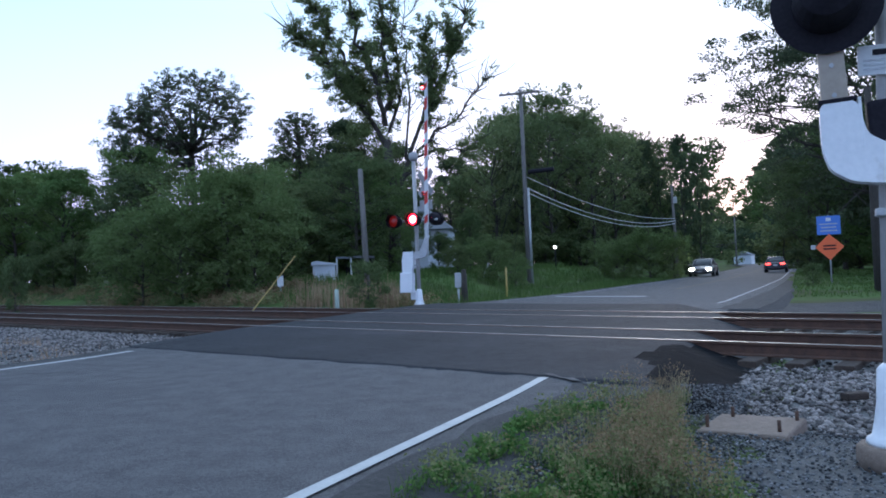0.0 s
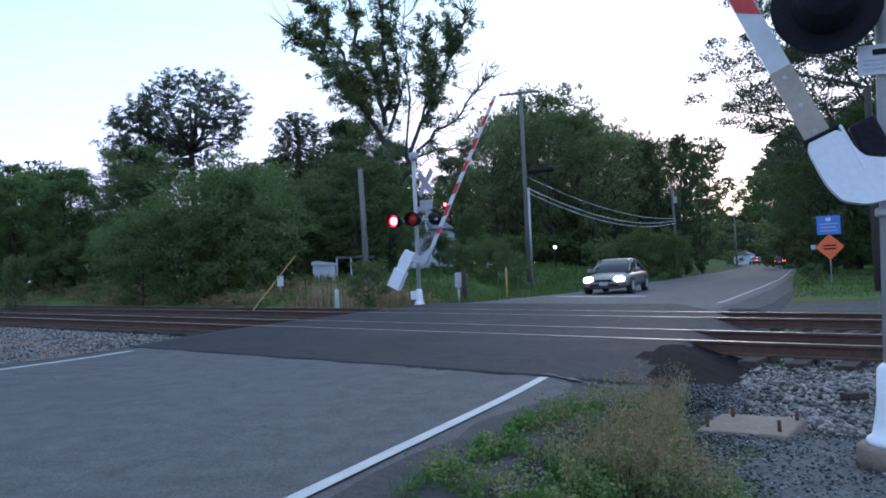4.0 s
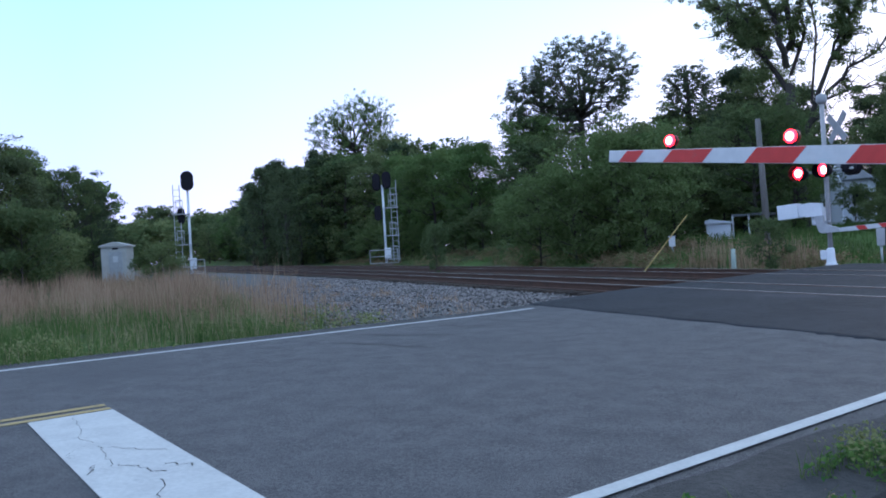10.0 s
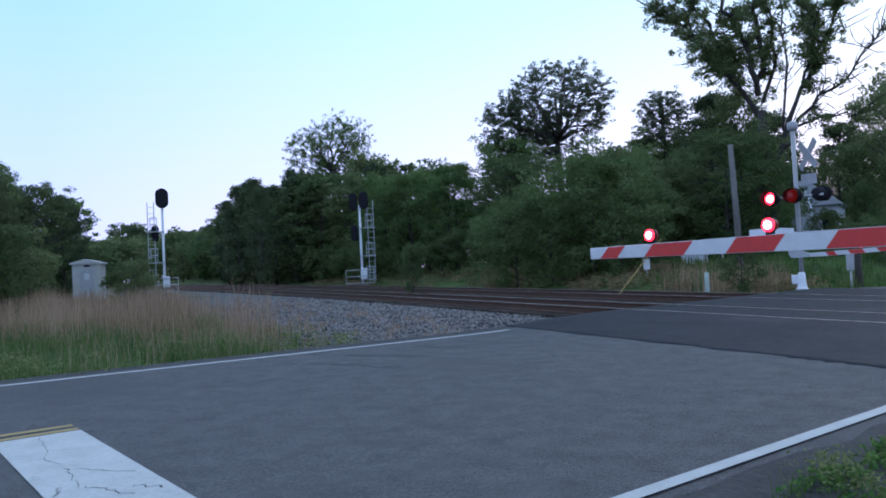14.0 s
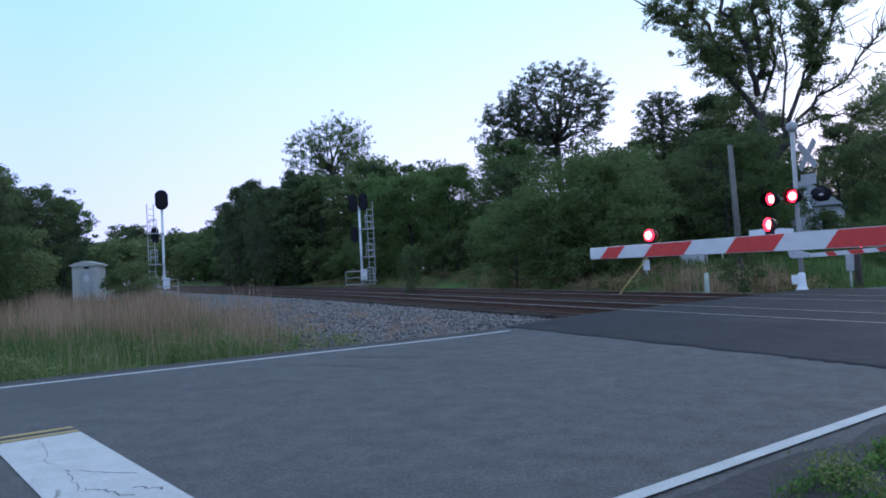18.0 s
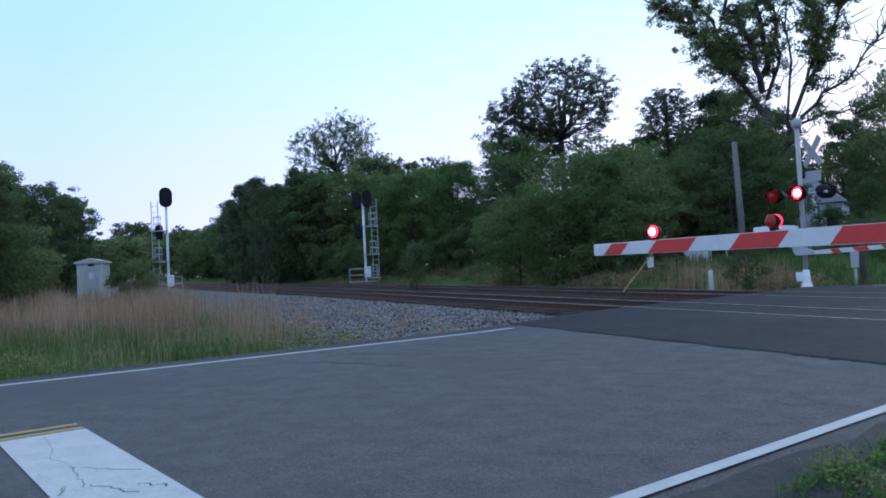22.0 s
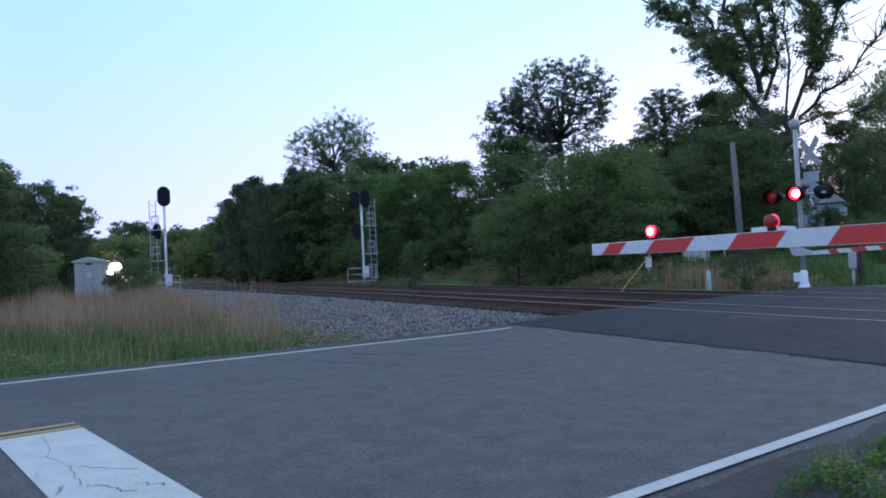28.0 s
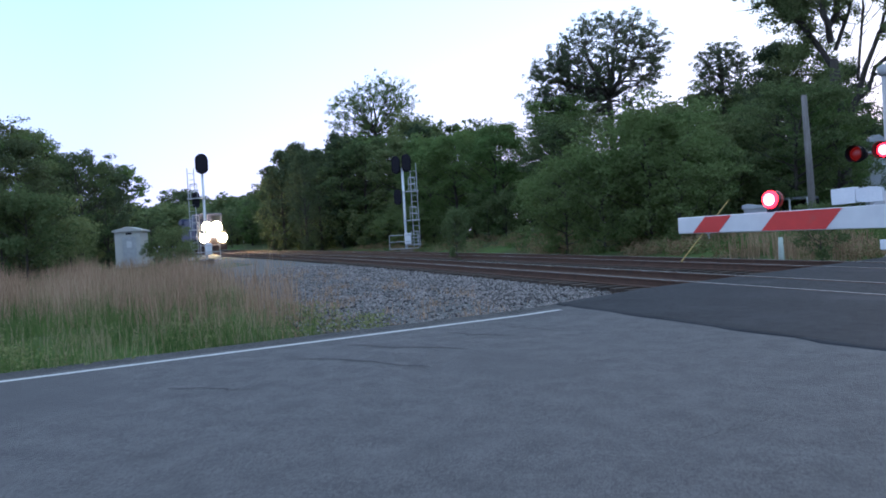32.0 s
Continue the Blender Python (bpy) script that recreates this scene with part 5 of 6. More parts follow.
def crossing_signal(m, label, length, lamps, height, heads, cross_x, sign, pivot, root_h, tip_h):
    sig = thing("crossing_signal", m, label, "crossing signal", "crossing signals")
    bm = bmesh.new()
    part("footing", tube([(0, 0, -0.1), (0, 0, 0.05), (0, 0, 0.07)], [0.22, 0.22, 0.2], 14), CONCRETE, sig, "worn concrete footing")
    prof = [(0.165, 0.065), (0.165, 0.1), (0.135, 0.12), (0.12, 0.2), (0.105, 0.32), (0.1, 0.52), (0.085, 0.54), (0.065, 0.56)]
    tube([(0, 0, z) for _, z in prof], [r for r, _ in prof], 16, bm)
    box((0.2, 0.2, 0.26), (-0.16, 0.0, 0.36), bevel=0.02, bm=bm)
    part("base", bm, WHITE_PAINT, sig, "white cast base with junction box")
    part("mast", tube([(0, 0, 0.5), (0, 0, height - 0.3)], 0.063, 14), MAST, sig, "dull silver painted steel mast")
    bm = bmesh.new()
    tube([(0, 0, height - 0.3), (0, 0, height - 0.26), (0, 0, height - 0.22), (0, 0, height - 0.05), (0, 0, height)], [0.07, 0.12, 0.15, 0.14, 0.05], 14, bm)
    part("bell", bm, SIGN_BACK, sig, "grey electric bell")
    reach = 0.45 if sign else 0.75
    part("crossarm", tube([(-reach, 0, heads[0][2]), (reach, 0, heads[0][2])], 0.035, 8), GALV, sig)
    for x, y, z, front, beat in heads:
        part("lamp_bracket", tube([(x, 0, z), (x, y - front * 0.2, z)], 0.025, 6), GALV, sig)
        flasher(sig, (x, y, z), front, beat, 0.31 if sign else 0.22)
    # crossbuck
    for a in (45, -45):
        part("crossbuck_board", box((1.05, 0.02, 0.22), (cross_x, 0.1 if a > 0 else 0.125, height - 1.0), (0, a, 0 if sign else -30), 0.004), ARM_WHITE if sign else SIGN_BACK, sig, "crossbuck board")
    part("track_count_sign", plate([(cross_x - 0.22, height - 1.85), (cross_x + 0.22, height - 1.85), (cross_x + 0.22, height - 1.55), (cross_x - 0.22, height - 1.55)], 0.01, at=0.1), SIGN_BACK, sig, "grey back of a small sign")
    # gate mechanism
    part("gate_mechanism", box((0.3, 0.3, 0.5), (pivot[0] - 0.12, pivot[1] - math.copysign(0.24, pivot[1]), pivot[2] - 0.15), bevel=0.03), WHITE_PAINT, sig, "white gate motor housing")
    part("bracket", box((0.34, 0.12, 0.05), (-0.08, pivot[1] * 0.5, pivot[2] - 0.32), bevel=0.01), GALV, sig)
    if sign:
        board = part("notice", box((0.23, 0.012, 0.18), (0.05, 0.09, 2.38), (0, 0, 0), 0.003), ARM_WHITE, sig, "small white notice board")
        part("notice_mark", box((0.09, 0.003, 0.035), (0.04, 0.099, 2.425)), BLACK, board, "dark blue-black mark")
        for k in range(3):
            part("notice_bar", box((0.19, 0.003, 0.012), (0.04, 0.099, 2.38 - k * 0.027)), GALV, board, "faint grey bar of writing")
    arm = gate_arm(sig, pivot, length, lamps, root_h, tip_h, sign)
    return arm


NEAR_AT = (2.67, 4.64)
FAR_AT = (-0.82, 24.14)
NEAR_PIVOT = (-0.20, 0.16, 1.785)
FAR_PIVOT = (-0.2, -0.16, 1.62)
near_arm = crossing_signal(
    pose(*NEAR_AT, -0.08, 0, -1.8, 155), "crossing signal on gravel with its gate over the near lane", 5.2,
    [(4.565, None), (3.55, 0), (2.55, 1)], 4.9, [(0.33, 0.22, 2.73, -1, 0), (-0.43, 0.22, 2.73, -1, 1)], 0.0, True, NEAR_PIVOT, 0.128, 0.10)
far_arm = crossing_signal(
    pose(*FAR_AT, float(base(*FAR_AT)) - 0.01, 0, 0, -25), "crossing signal beyond the tracks with its gate", 5.55,
    [(5.25, None), (3.6, 1), (1.95, 0)], 4.9, [(-0.63, -0.25, 2.72, -1, 0), (0.05, -0.25, 2.74, -1, 1), (0.56, 0.25, 2.76, 1, 0)], 0.33, False, FAR_PIVOT, 0.125, 0.095)


# ---- railway signals, hut, posts ----


def railway_signal(az, dist, turn, height, heads, label, lx=-0.95):
    x, y = bearing(az, dist)
    sig = thing("railway_signal", pose(x, y, float(ground_z(x, y)), 0, 0, turn), label, "railway signal", "railway signals")
    part("foundation", box((0.9, 0.9, 0.45), (0, 0, 0.1), bevel=0.02), CONCRETE, sig, "concrete foundation")
    part("mast", tube([(0, 0, 0.3), (0, 0, height)], 0.085, 12), WHITE_PAINT, sig)
    part("cabinet", box((0.45, 0.35, 0.75), (0.12, -0.25, 1.0), bevel=0.02), WHITE_PAINT, sig, "grey relay box on the mast")
    # ladder with platforms
    inner = lx * 0.56
    for xx in (lx, inner):
        part("ladder_rail", tube([(xx, 0, 0.4), (xx, 0, height + 0.3)], 0.03, 6), GALV, sig)
    z = 0.6
    while z < height:
        part("rung", tube([(lx, 0, z), (inner, 0, z)], 0.018, 5), GALV, sig)
        z += 0.42
    for z in (0.55, height * 0.38, height * 0.72):
        bm = box((1.15, 0.7, 0.05), (lx / 2, 0, z))
        part("platform", bm, GALV, sig, "steel grating platform")
        bm = bmesh.new()
        for xx in (lx * 0.85, lx * 0.4):
            for yy in (-0.33, 0.33):
                tube([(xx, yy, z), (xx, yy, z + 0.95)], 0.02, 5, bm)
        for zz in (z + 0.5, z + 0.95):
            for yy in (-0.33, 0.33):
                tube([(lx * 0.85, yy, zz), (lx * 0.4, yy, zz)], 0.02, 5, bm)
        part("railing", bm, GALV, sig)
    bm = bmesh.new()
    for xx in (-1.15, 0.85):
        tube([(xx, -0.5, 0.3), (xx, -0.5, 1.25)], 0.025, 5, bm)
    for zz in (0.32, 0.8, 1.25):
        tube([(-1.15, -0.5, zz), (0.85, -0.5, zz)], 0.025, 5, bm)
    part("base_railing", bm, GALV, sig)
    for hx, hy, hz, tall, half in heads:
        rim = [(hx + half * math.cos(a), hz + (tall / 2 - half) * (1 if math.sin(a) > 0 else -1) + half * math.sin(a)) for a in [(k + 0.5) * math.tau / 28 for k in range(28)]]
        bm = plate(rim, 0.03, at=hy)
        plate([(hx + (x - hx) * 0.7, hz + (z - hz) * 0.85) for x, z in rim], 0.2, bm=bm, at=hy - 0.1)
        for k in range(3):
            zc = hz + (k - 1) * tall * 0.3
            rows = []
            for d in (0.02, 0.3):
                rows.append([bm.verts.new((hx + 0.14 * math.cos(a), hy + d, zc + 0.14 * math.sin(a))) for a in [math.radians(-20 + 220 * j / 8) for j in range(9)]])
            for j in range(8):
                bm.faces.new((rows[0][j], rows[0][j + 1], rows[1][j + 1], rows[1][j]))
        part("signal_head", bm, BLACK, sig, "black three-lamp signal head")
    return sig


railway_signal(46.95, 55, 47, 6.1, [(0.0, -0.2, 6.65, 1.35, 0.42), (-0.5, 0.1, 4.3, 1.1, 0.24)], "white railway signal mast with ladder on the near side")
railway_signal(33.0, 55, 33, 5.9, [(-0.42, -0.2, 6.1, 1.25, 0.3), (0.3, -0.25, 6.2, 1.25, 0.32), (-0.42, 0.1, 3.9, 1.1, 0.26)], "white railway signal mast with ladder beyond the tracks", 0.95)


def build_hut():
    x, y = bearing(51.75, 56)
    hut = thing("signal_hut", pose(x, y, float(ground_z(x, y)), 0, 0, 38), "white metal signal hut in tall grass", "hut")
    part("body", box((1.6, 2.0, 2.35), (0, 0, 1.17), bevel=0.03), HUT_PAINT, hut)
    bm = bmesh.new()
    pr = [(-0.92, 2.32), (0.92, 2.32), (0.92, 2.42), (0, 2.66), (-0.92, 2.42)]
    plate(pr, 2.2, bm=bm)
    part("roof", bm, HUT_PAINT, hut, "shallow white metal roof")
    door = part("door", box((0.85, 0.04, 1.9), (0.1, -1.01, 1.05), bevel=0.01), GALV, hut, "grey metal door")
    part("door_notice", box((0.3, 0.012, 0.4), (0.1, -1.036, 1.5)), ARM_WHITE, door, "white notice on the door")
    part("vent", box((0.35, 0.06, 0.12), (0.1, -1.02, 2.2), bevel=0.01), BLACK, hut)


def pole(az, dist, h, r, label, name="utility_pole", low=-0.3, material=WOOD_POLE, lean=(0, 0)):
    x, y = bearing(az, dist)
    p = thing(name, pose(x, y, float(ground_z(x, y))), label, "pole")
    part("shaft", tube([(0, 0, low), (lean[0] * 0.5, lean[1] * 0.5, h / 2), (lean[0], lean[1], h)], [r, r * 0.85, r * 0.7], 12), material, p)
    return p


def wire(a, b, sag, r, label, material=None):
    a, b = Vector(a), Vector(b)
    pts = [a.lerp(b, k / 14) - Vector((0, 0, sag * 4 * (k / 14) * (1 - k / 14))) for k in range(15)]
    me = bpy.data.meshes.new("overhead_cable")
    bm = tube(pts, r, 5)
    bm.to_mesh(me)
    bm.free()
    put("overhead_cable", me, material or BLACK, label=label, category="cable")


def build_poles():
    pole(5.75, 33, 5.05, 0.14, "bare weathered wooden pole beyond the tracks", lean=(-0.12, 0))
    c = pole(-6.3, 44, 11.1, 0.145, "tall wooden utility pole with crossarm", lean=(0.0, 0))
    part("crossarm", box((2.4, 0.1, 0.12), (-0.1, -0.15, 10.85), (0, 1, -20), 0.01), WOOD_POLE, c)
    for k in (-1.05, -0.6, 0.9):
        part("insulator", tube([(k * 0.94 - 0.1, -0.15 - k * 0.34, 10.9), (k * 0.94 - 0.1, -0.15 - k * 0.34, 11.08)], [0.05, 0.03], 8), GALV, c)
    part("junction", tube([(0.2, -0.2, 6.3), (1.6, -0.7, 6.35)], 0.13, 10), BLACK, c, "black cable splice case")
    part("conduit", tube([(0.17, -0.1, -0.2), (0.17, -0.1, 5.4)], 0.07, 8), GALV, c, "grey cable guard")
    r = pole(-16.95, 75, 8.6, 0.16, "distant wooden utility pole beside the road", lean=(-0.2, 0))
    part("meter", box((0.3, 0.2, 0.6), (0, -0.2, 7.2)), GALV, r)
    pole(-29.5, 30, 7.0, 0.16, "dark wooden pole beside the gravel", material=BARK)
    pole(-20.9, 150, 9.0, 0.16, "distant wooden utility pole by the bend")
    cx, cy = bearing(-6.3, 44)
    rx, ry = bearing(-16.95, 75)
    ex, ey = bearing(-20.9, 150)
    for z0, z1, sag, rr in ((5.85, 5.1, 0.95, 0.032), (5.6, 4.85, 1.0, 0.032), (6.5, 5.3, 0.75, 0.022), (8.6, 8.2, 0.4, 0.012), (10.9, 8.5, 0.5, 0.01)):
        wire((cx, cy, z0), (rx, ry, z1), sag, rr, "thick grey telephone cable between poles" if rr > 0.02 else "thin dark overhead wire between poles", GALV if rr > 0.02 else BLACK)
        wire((rx, ry, z1), (ex, ey, z1 - 0.2), sag * 1.6, rr, "thin dark overhead cable along the road")
    for gx, gy, z in ((-3.0, -1.5, 9.5), (-2.4, -2.0, 8.5), (-1.4, -2.0, 6.0), (-2.7, -1.7, 7.2)):
        wire((cx, cy, z), (cx + gx, cy + gy, 0.1), 0, 0.011, "thin dark guy wire of the pole", BLACK)
    wire((cx - 2.35, cy - 1.35, 1.6), (cx - 3.0, cy - 1.5, 0.1), 0, 0.07, "white plastic guy guard", ARM_WHITE)
    wire((-4.85, 25.0, 1.9), (-6.1, 24.0, 0.15), 0, 0.018, "yellow plastic guy guard", YELLOW)
    # short posts and boxes beyond the crossing
    pole(-1.45, 27.5, 1.35, 0.13, "short dark wooden post", "post", material=BARK)
    pole(-4.6, 34, 1.35, 0.05, "slim yellow marker post", "marker_post", material=YELLOW)
    pole(8.05, 24.5, 0.8, 0.085, "short pale green marker post", "marker_post", material=PALE_GREEN)
    x, y = bearing(12.1, 34)
    b = thing("cable_box", pose(x, y, float(ground_z(x, y)), 0, 0, 15), "small weathered white cable box in the weeds", "box")
    part("stem", box((0.08, 0.08, 0.6), (0, 0, 0.2)), GALV, b)
    part("case", box((0.26, 0.2, 0.42), (0, 0, 0.62), bevel=0.02), ARM_WHITE, b)
    part("cap", box((0.3, 0.24, 0.04), (0, 0, 0.85), bevel=0.01), GALV, b)
    x, y = bearing(-1.0, 28.5)
    b = thing("meter_box", pose(x, y, float(ground_z(x, y))), "grey metal box on a short post", "box")
    part("stem", tube([(0, 0, -0.2), (0, 0, 0.8)], 0.04, 8), GALV, b)
    part("case", box((0.24, 0.18, 0.55), (0, 0, 0.95), bevel=0.015), GALV, b)
    x, y = bearing(-8.3, 58)
    b = thing("yard_lamp", pose(x, y, float(ground_z(x, y))), "small lit yard lamp among trees", "lamp")
    part("post", tube([(0, 0, -0.2), (0, 0, 1.5)], 0.04, 8), BLACK, b)
    bm = bmesh.new()
    bmesh.ops.create_uvsphere(bm, u_segments=12, v_segments=8, radius=0.13, matrix=pose(0, 0, 1.62))
    part("globe", bm, LAMP_GLOW, b, "glowing white globe")


LAMP_GLOW = mat("lit_white_globe", (0.8, 0.8, 0.8), emit=(1.0, 0.95, 0.85), power=2.5)
BLUE_SIGN = mat("blue_sign_sheeting", (0.06, 0.16, 0.5), (0.08, 0.2, 0.58), 3, 0.5)
ORANGE = mat("orange_sign_sheeting", (0.7, 0.11, 0.03), (0.82, 0.15, 0.04), 3, 0.5)


def build_signs():
    x, y = bearing(-26.75, 38)
    s = thing("road_sign", pose(x, y, float(ground_z(x, y)) + 0.3, 0, 0, -27), "blue panel over an orange diamond on one post", "road sign")
    part("post", tube([(0, 0.03, -0.5), (0, 0.03, 2.7)], 0.035, 8), GALV, s)
    b = part("blue_panel", plate([(-0.47, 1.85), (0.47, 1.85), (0.47, 2.68), (-0.47, 2.68)], 0.01, at=-0.02), BLUE_SIGN, s, "blue panel with pale writing")
    part("panel_mark", plate([(-0.1, 2.45), (0.1, 2.45), (0.1, 2.6), (-0.1, 2.6)], 0.004, at=-0.029), ARM_WHITE, b)
    for k in range(3):
        w = (0.36, 0.3, 0.34)[k]
        part("panel_bar", plate([(-w, 2.3 - k * 0.15), (w, 2.3 - k * 0.15), (w, 2.345 - k * 0.15), (-w, 2.345 - k * 0.15)], 0.004, at=-0.029), GALV, b, "bar of pale writing")
    o = part("orange_diamond", plate([(0, 0.72), (0.58, 1.3), (0, 1.88), (-0.58, 1.3)], 0.01, at=-0.04), ORANGE, s, "orange diamond with dark writing")
    for k in range(2):
        part("diamond_bar", plate([(-0.25, 1.33 - k * 0.14), (0.25, 1.33 - k * 0.14), (0.25, 1.39 - k * 0.14), (-0.25, 1.39 - k * 0.14)], 0.004, at=-0.049), BLACK, o, "bar of dark writing")
    part("reflector", plate([(-0.75, 1.22), (-0.55, 1.22), (-0.55, 1.42), (-0.75, 1.42)], 0.01, at=0.0), GALV, s)


def build_slab():
    s = thing("concrete_slab", pose(2.26, 5.79, -0.33, 0, 0, -37), "pale concrete footing with rusty bolts", "slab")
    part("block", box((0.64, 0.62, 0.3), (0, 0, 0.09), (1.5, -1, 0), 0.02), CONCRETE, s)
    for bx, by in ((-0.27, -0.2), (0.24, -0.2), (-0.2, 0.2), (0.27, 0.2)):
        part("bolt", tube([(bx, by, 0.2), (bx, by, 0.32)], 0.014, 8), RUST, s, "rusty anchor bolt")
    me = bpy.data.meshes.new("tie")
    bm = box((0.55, 0.16, 0.1), bevel=0.02)
    bm.to_mesh(me)
    bm.free()
    put("old_tie", me, TIE, None, pose(3.62, 6.9, -0.12, 0, 0, 12) @ Matrix.Diagonal((0.4, 0.7, 0.65, 1)), label="broken end of a weathered tie on the ballast", category="tie")
    put("old_tie", me, TIE, None, pose(2.2, 4.15, -0.26, 0, 0, 4), label="discarded weathered tie in gravel", category="tie")


def build_houses():
    # white gabled house behind the far signal
    x, y = bearing(1.2, 66)
    h = thing("house", pose(x, y, float(ground_z(x, y)), 0, 0, -6), "white house with a grey hipped roof among trees", "house")
    part("wall", box((4.4, 5.0, 3.4), (0, 0, 1.7)), SIDING, h)
    bm = bmesh.new()
    low = [bm.verts.new((sx * 2.45, sy * 2.85, 3.3)) for sx, sy in ((-1, -1), (1, -1), (1, 1), (-1, 1))]
    eave = [bm.verts.new((sx * 2.5, sy * 2.9, 3.42)) for sx, sy in ((-1, -1), (1, -1), (1, 1), (-1, 1))]
    top = [bm.verts.new((-0.6, 0.0, 5.6)), bm.verts.new((-0.1, 0.0, 5.6))]
    bm.faces.new(low[::-1])
    for k in range(4):
        bm.faces.new((low[k], low[(k + 1) % 4], eave[(k + 1) % 4], eave[k]))
    bm.faces.new((eave[0], eave[1], top[1], top[0]))
    bm.faces.new((eave[1], eave[2], top[1]))
    bm.faces.new((eave[2], eave[3], top[0], top[1]))
    bm.faces.new((eave[3], eave[0], top[0]))
    part("roof", bm, ROOF, h, "grey shingle hipped roof")
    porch = part("porch", box((1.0, 0.9, 3.05), (0.0, -2.95, 1.52)), SIDING, h, "white gabled porch")
    part("porch_gable", plate([(-0.6, 3.05), (0.6, 3.05), (0, 4.7)], 1.6, at=-2.75), SIDING, porch)
    for xx in (1.5, -1.4):
        w = part("window", box((0.9, 0.06, 1.25), (xx, -2.52, 2.1)), ARM_WHITE, h, "white framed window")
        part("pane", box((0.75, 0.04, 1.1), (xx, -2.545, 2.1)), GLASS, w)
    # low white building behind the bushes
    x, y = bearing(8.9, 42)
    h = thing("shed", pose(x, y, float(ground_z(x, y)) - 0.5, 0, 0, 9), "pale blue-white shed behind bushes", "shed")
    part("wall", box((1.2, 2.0, 1.4), (0, 1.0, 0.7)), SIDING, h)
    part("roof", plate([(-0.68, 1.38), (0.68, 1.38), (0.66, 1.44), (-0.4, 1.62), (-0.66, 1.56)], 2.3, at=1.0), SIDING, h)
    x, y = bearing(6.9, 42)
    h = thing("carport", pose(x, y, float(ground_z(x, y)) - 0.55, 0, 0, -8), "dark open shelter with light posts", "shelter")
    part("roof", box((1.7, 2.0, 0.12), (0, 1, 1.75)), ROOF, h)
    for xx in (-0.8, 0, 0.8):
        part("post", box((0.08, 0.08, 1.8), (xx, 0, 0.85)), ARM_WHITE, h)
    part("back_wall", box((1.7, 0.1, 1.7), (0, 1.95, 0.85)), BLACK, h)
    # far house by the bend
    x, y = bearing(-21.4, 165)
    h = thing("house", pose(x, y, float(ground_z(x, y)), 0, 0, -30), "distant white house at the bend", "house")
    part("wall", box((3.2, 5, 2.0), (0, 0, 1.0)), SIDING, h)
    part("roof", plate([(-1.9, 1.95), (1.9, 1.95), (0, 2.8)], 5.4), ROOF, h)


# ---- vehicles ----
SILVER = mat("silver_car_paint", (0.21, 0.195, 0.185), (0.26, 0.245, 0.235), 2, 0.32, metal=0.55)
NAVY = mat("dark_car_paint", (0.05, 0.05, 0.06), (0.07, 0.07, 0.08), 2, 0.3, metal=0.3)
RUBBER = mat("black_rubber", (0.02, 0.02, 0.02), (0.035, 0.035, 0.035), 6, 0.9)
HEAD = mat("lit_headlamp", (0.9, 0.9, 0.9), emit=(1.0, 0.93, 0.8), power=40.0)
TAIL = mat("lit_tail_lamp", (0.4, 0.01, 0.01), emit=(1.0, 0.06, 0.05), power=4.0)
CAR_LENS = mat("dim_red_lens", (0.25, 0.01, 0.01), rough=0.2)


def loft(stations, bm=None, sides=16, power=3.0):
    """A body through rounded cross-sections: x, half width, bottom, top."""
    bm = bm or bmesh.new()
    rings = []
    for x, w, lo, hi in stations:
        ring = []
        for k in range(sides):
            a = math.tau * (k + 0.5) / sides
            c, s = math.cos(a), math.sin(a)
            r = (abs(c) ** power + abs(s) ** power) ** (-1 / power)
            ring.append(bm.verts.new((x, w * c * r, (lo + hi) / 2 + (hi - lo) / 2 * s * r)))
        rings.append(ring)
    for a, b in zip(rings, rings[1:]):
        for k in range(sides):
            bm.faces.new((a[k], a[(k + 1) % sides], b[(k + 1) % sides], b[k])).smooth = True
    bm.faces.new(rings[0][::-1])
    bm.faces.new(rings[-1])
    return bm


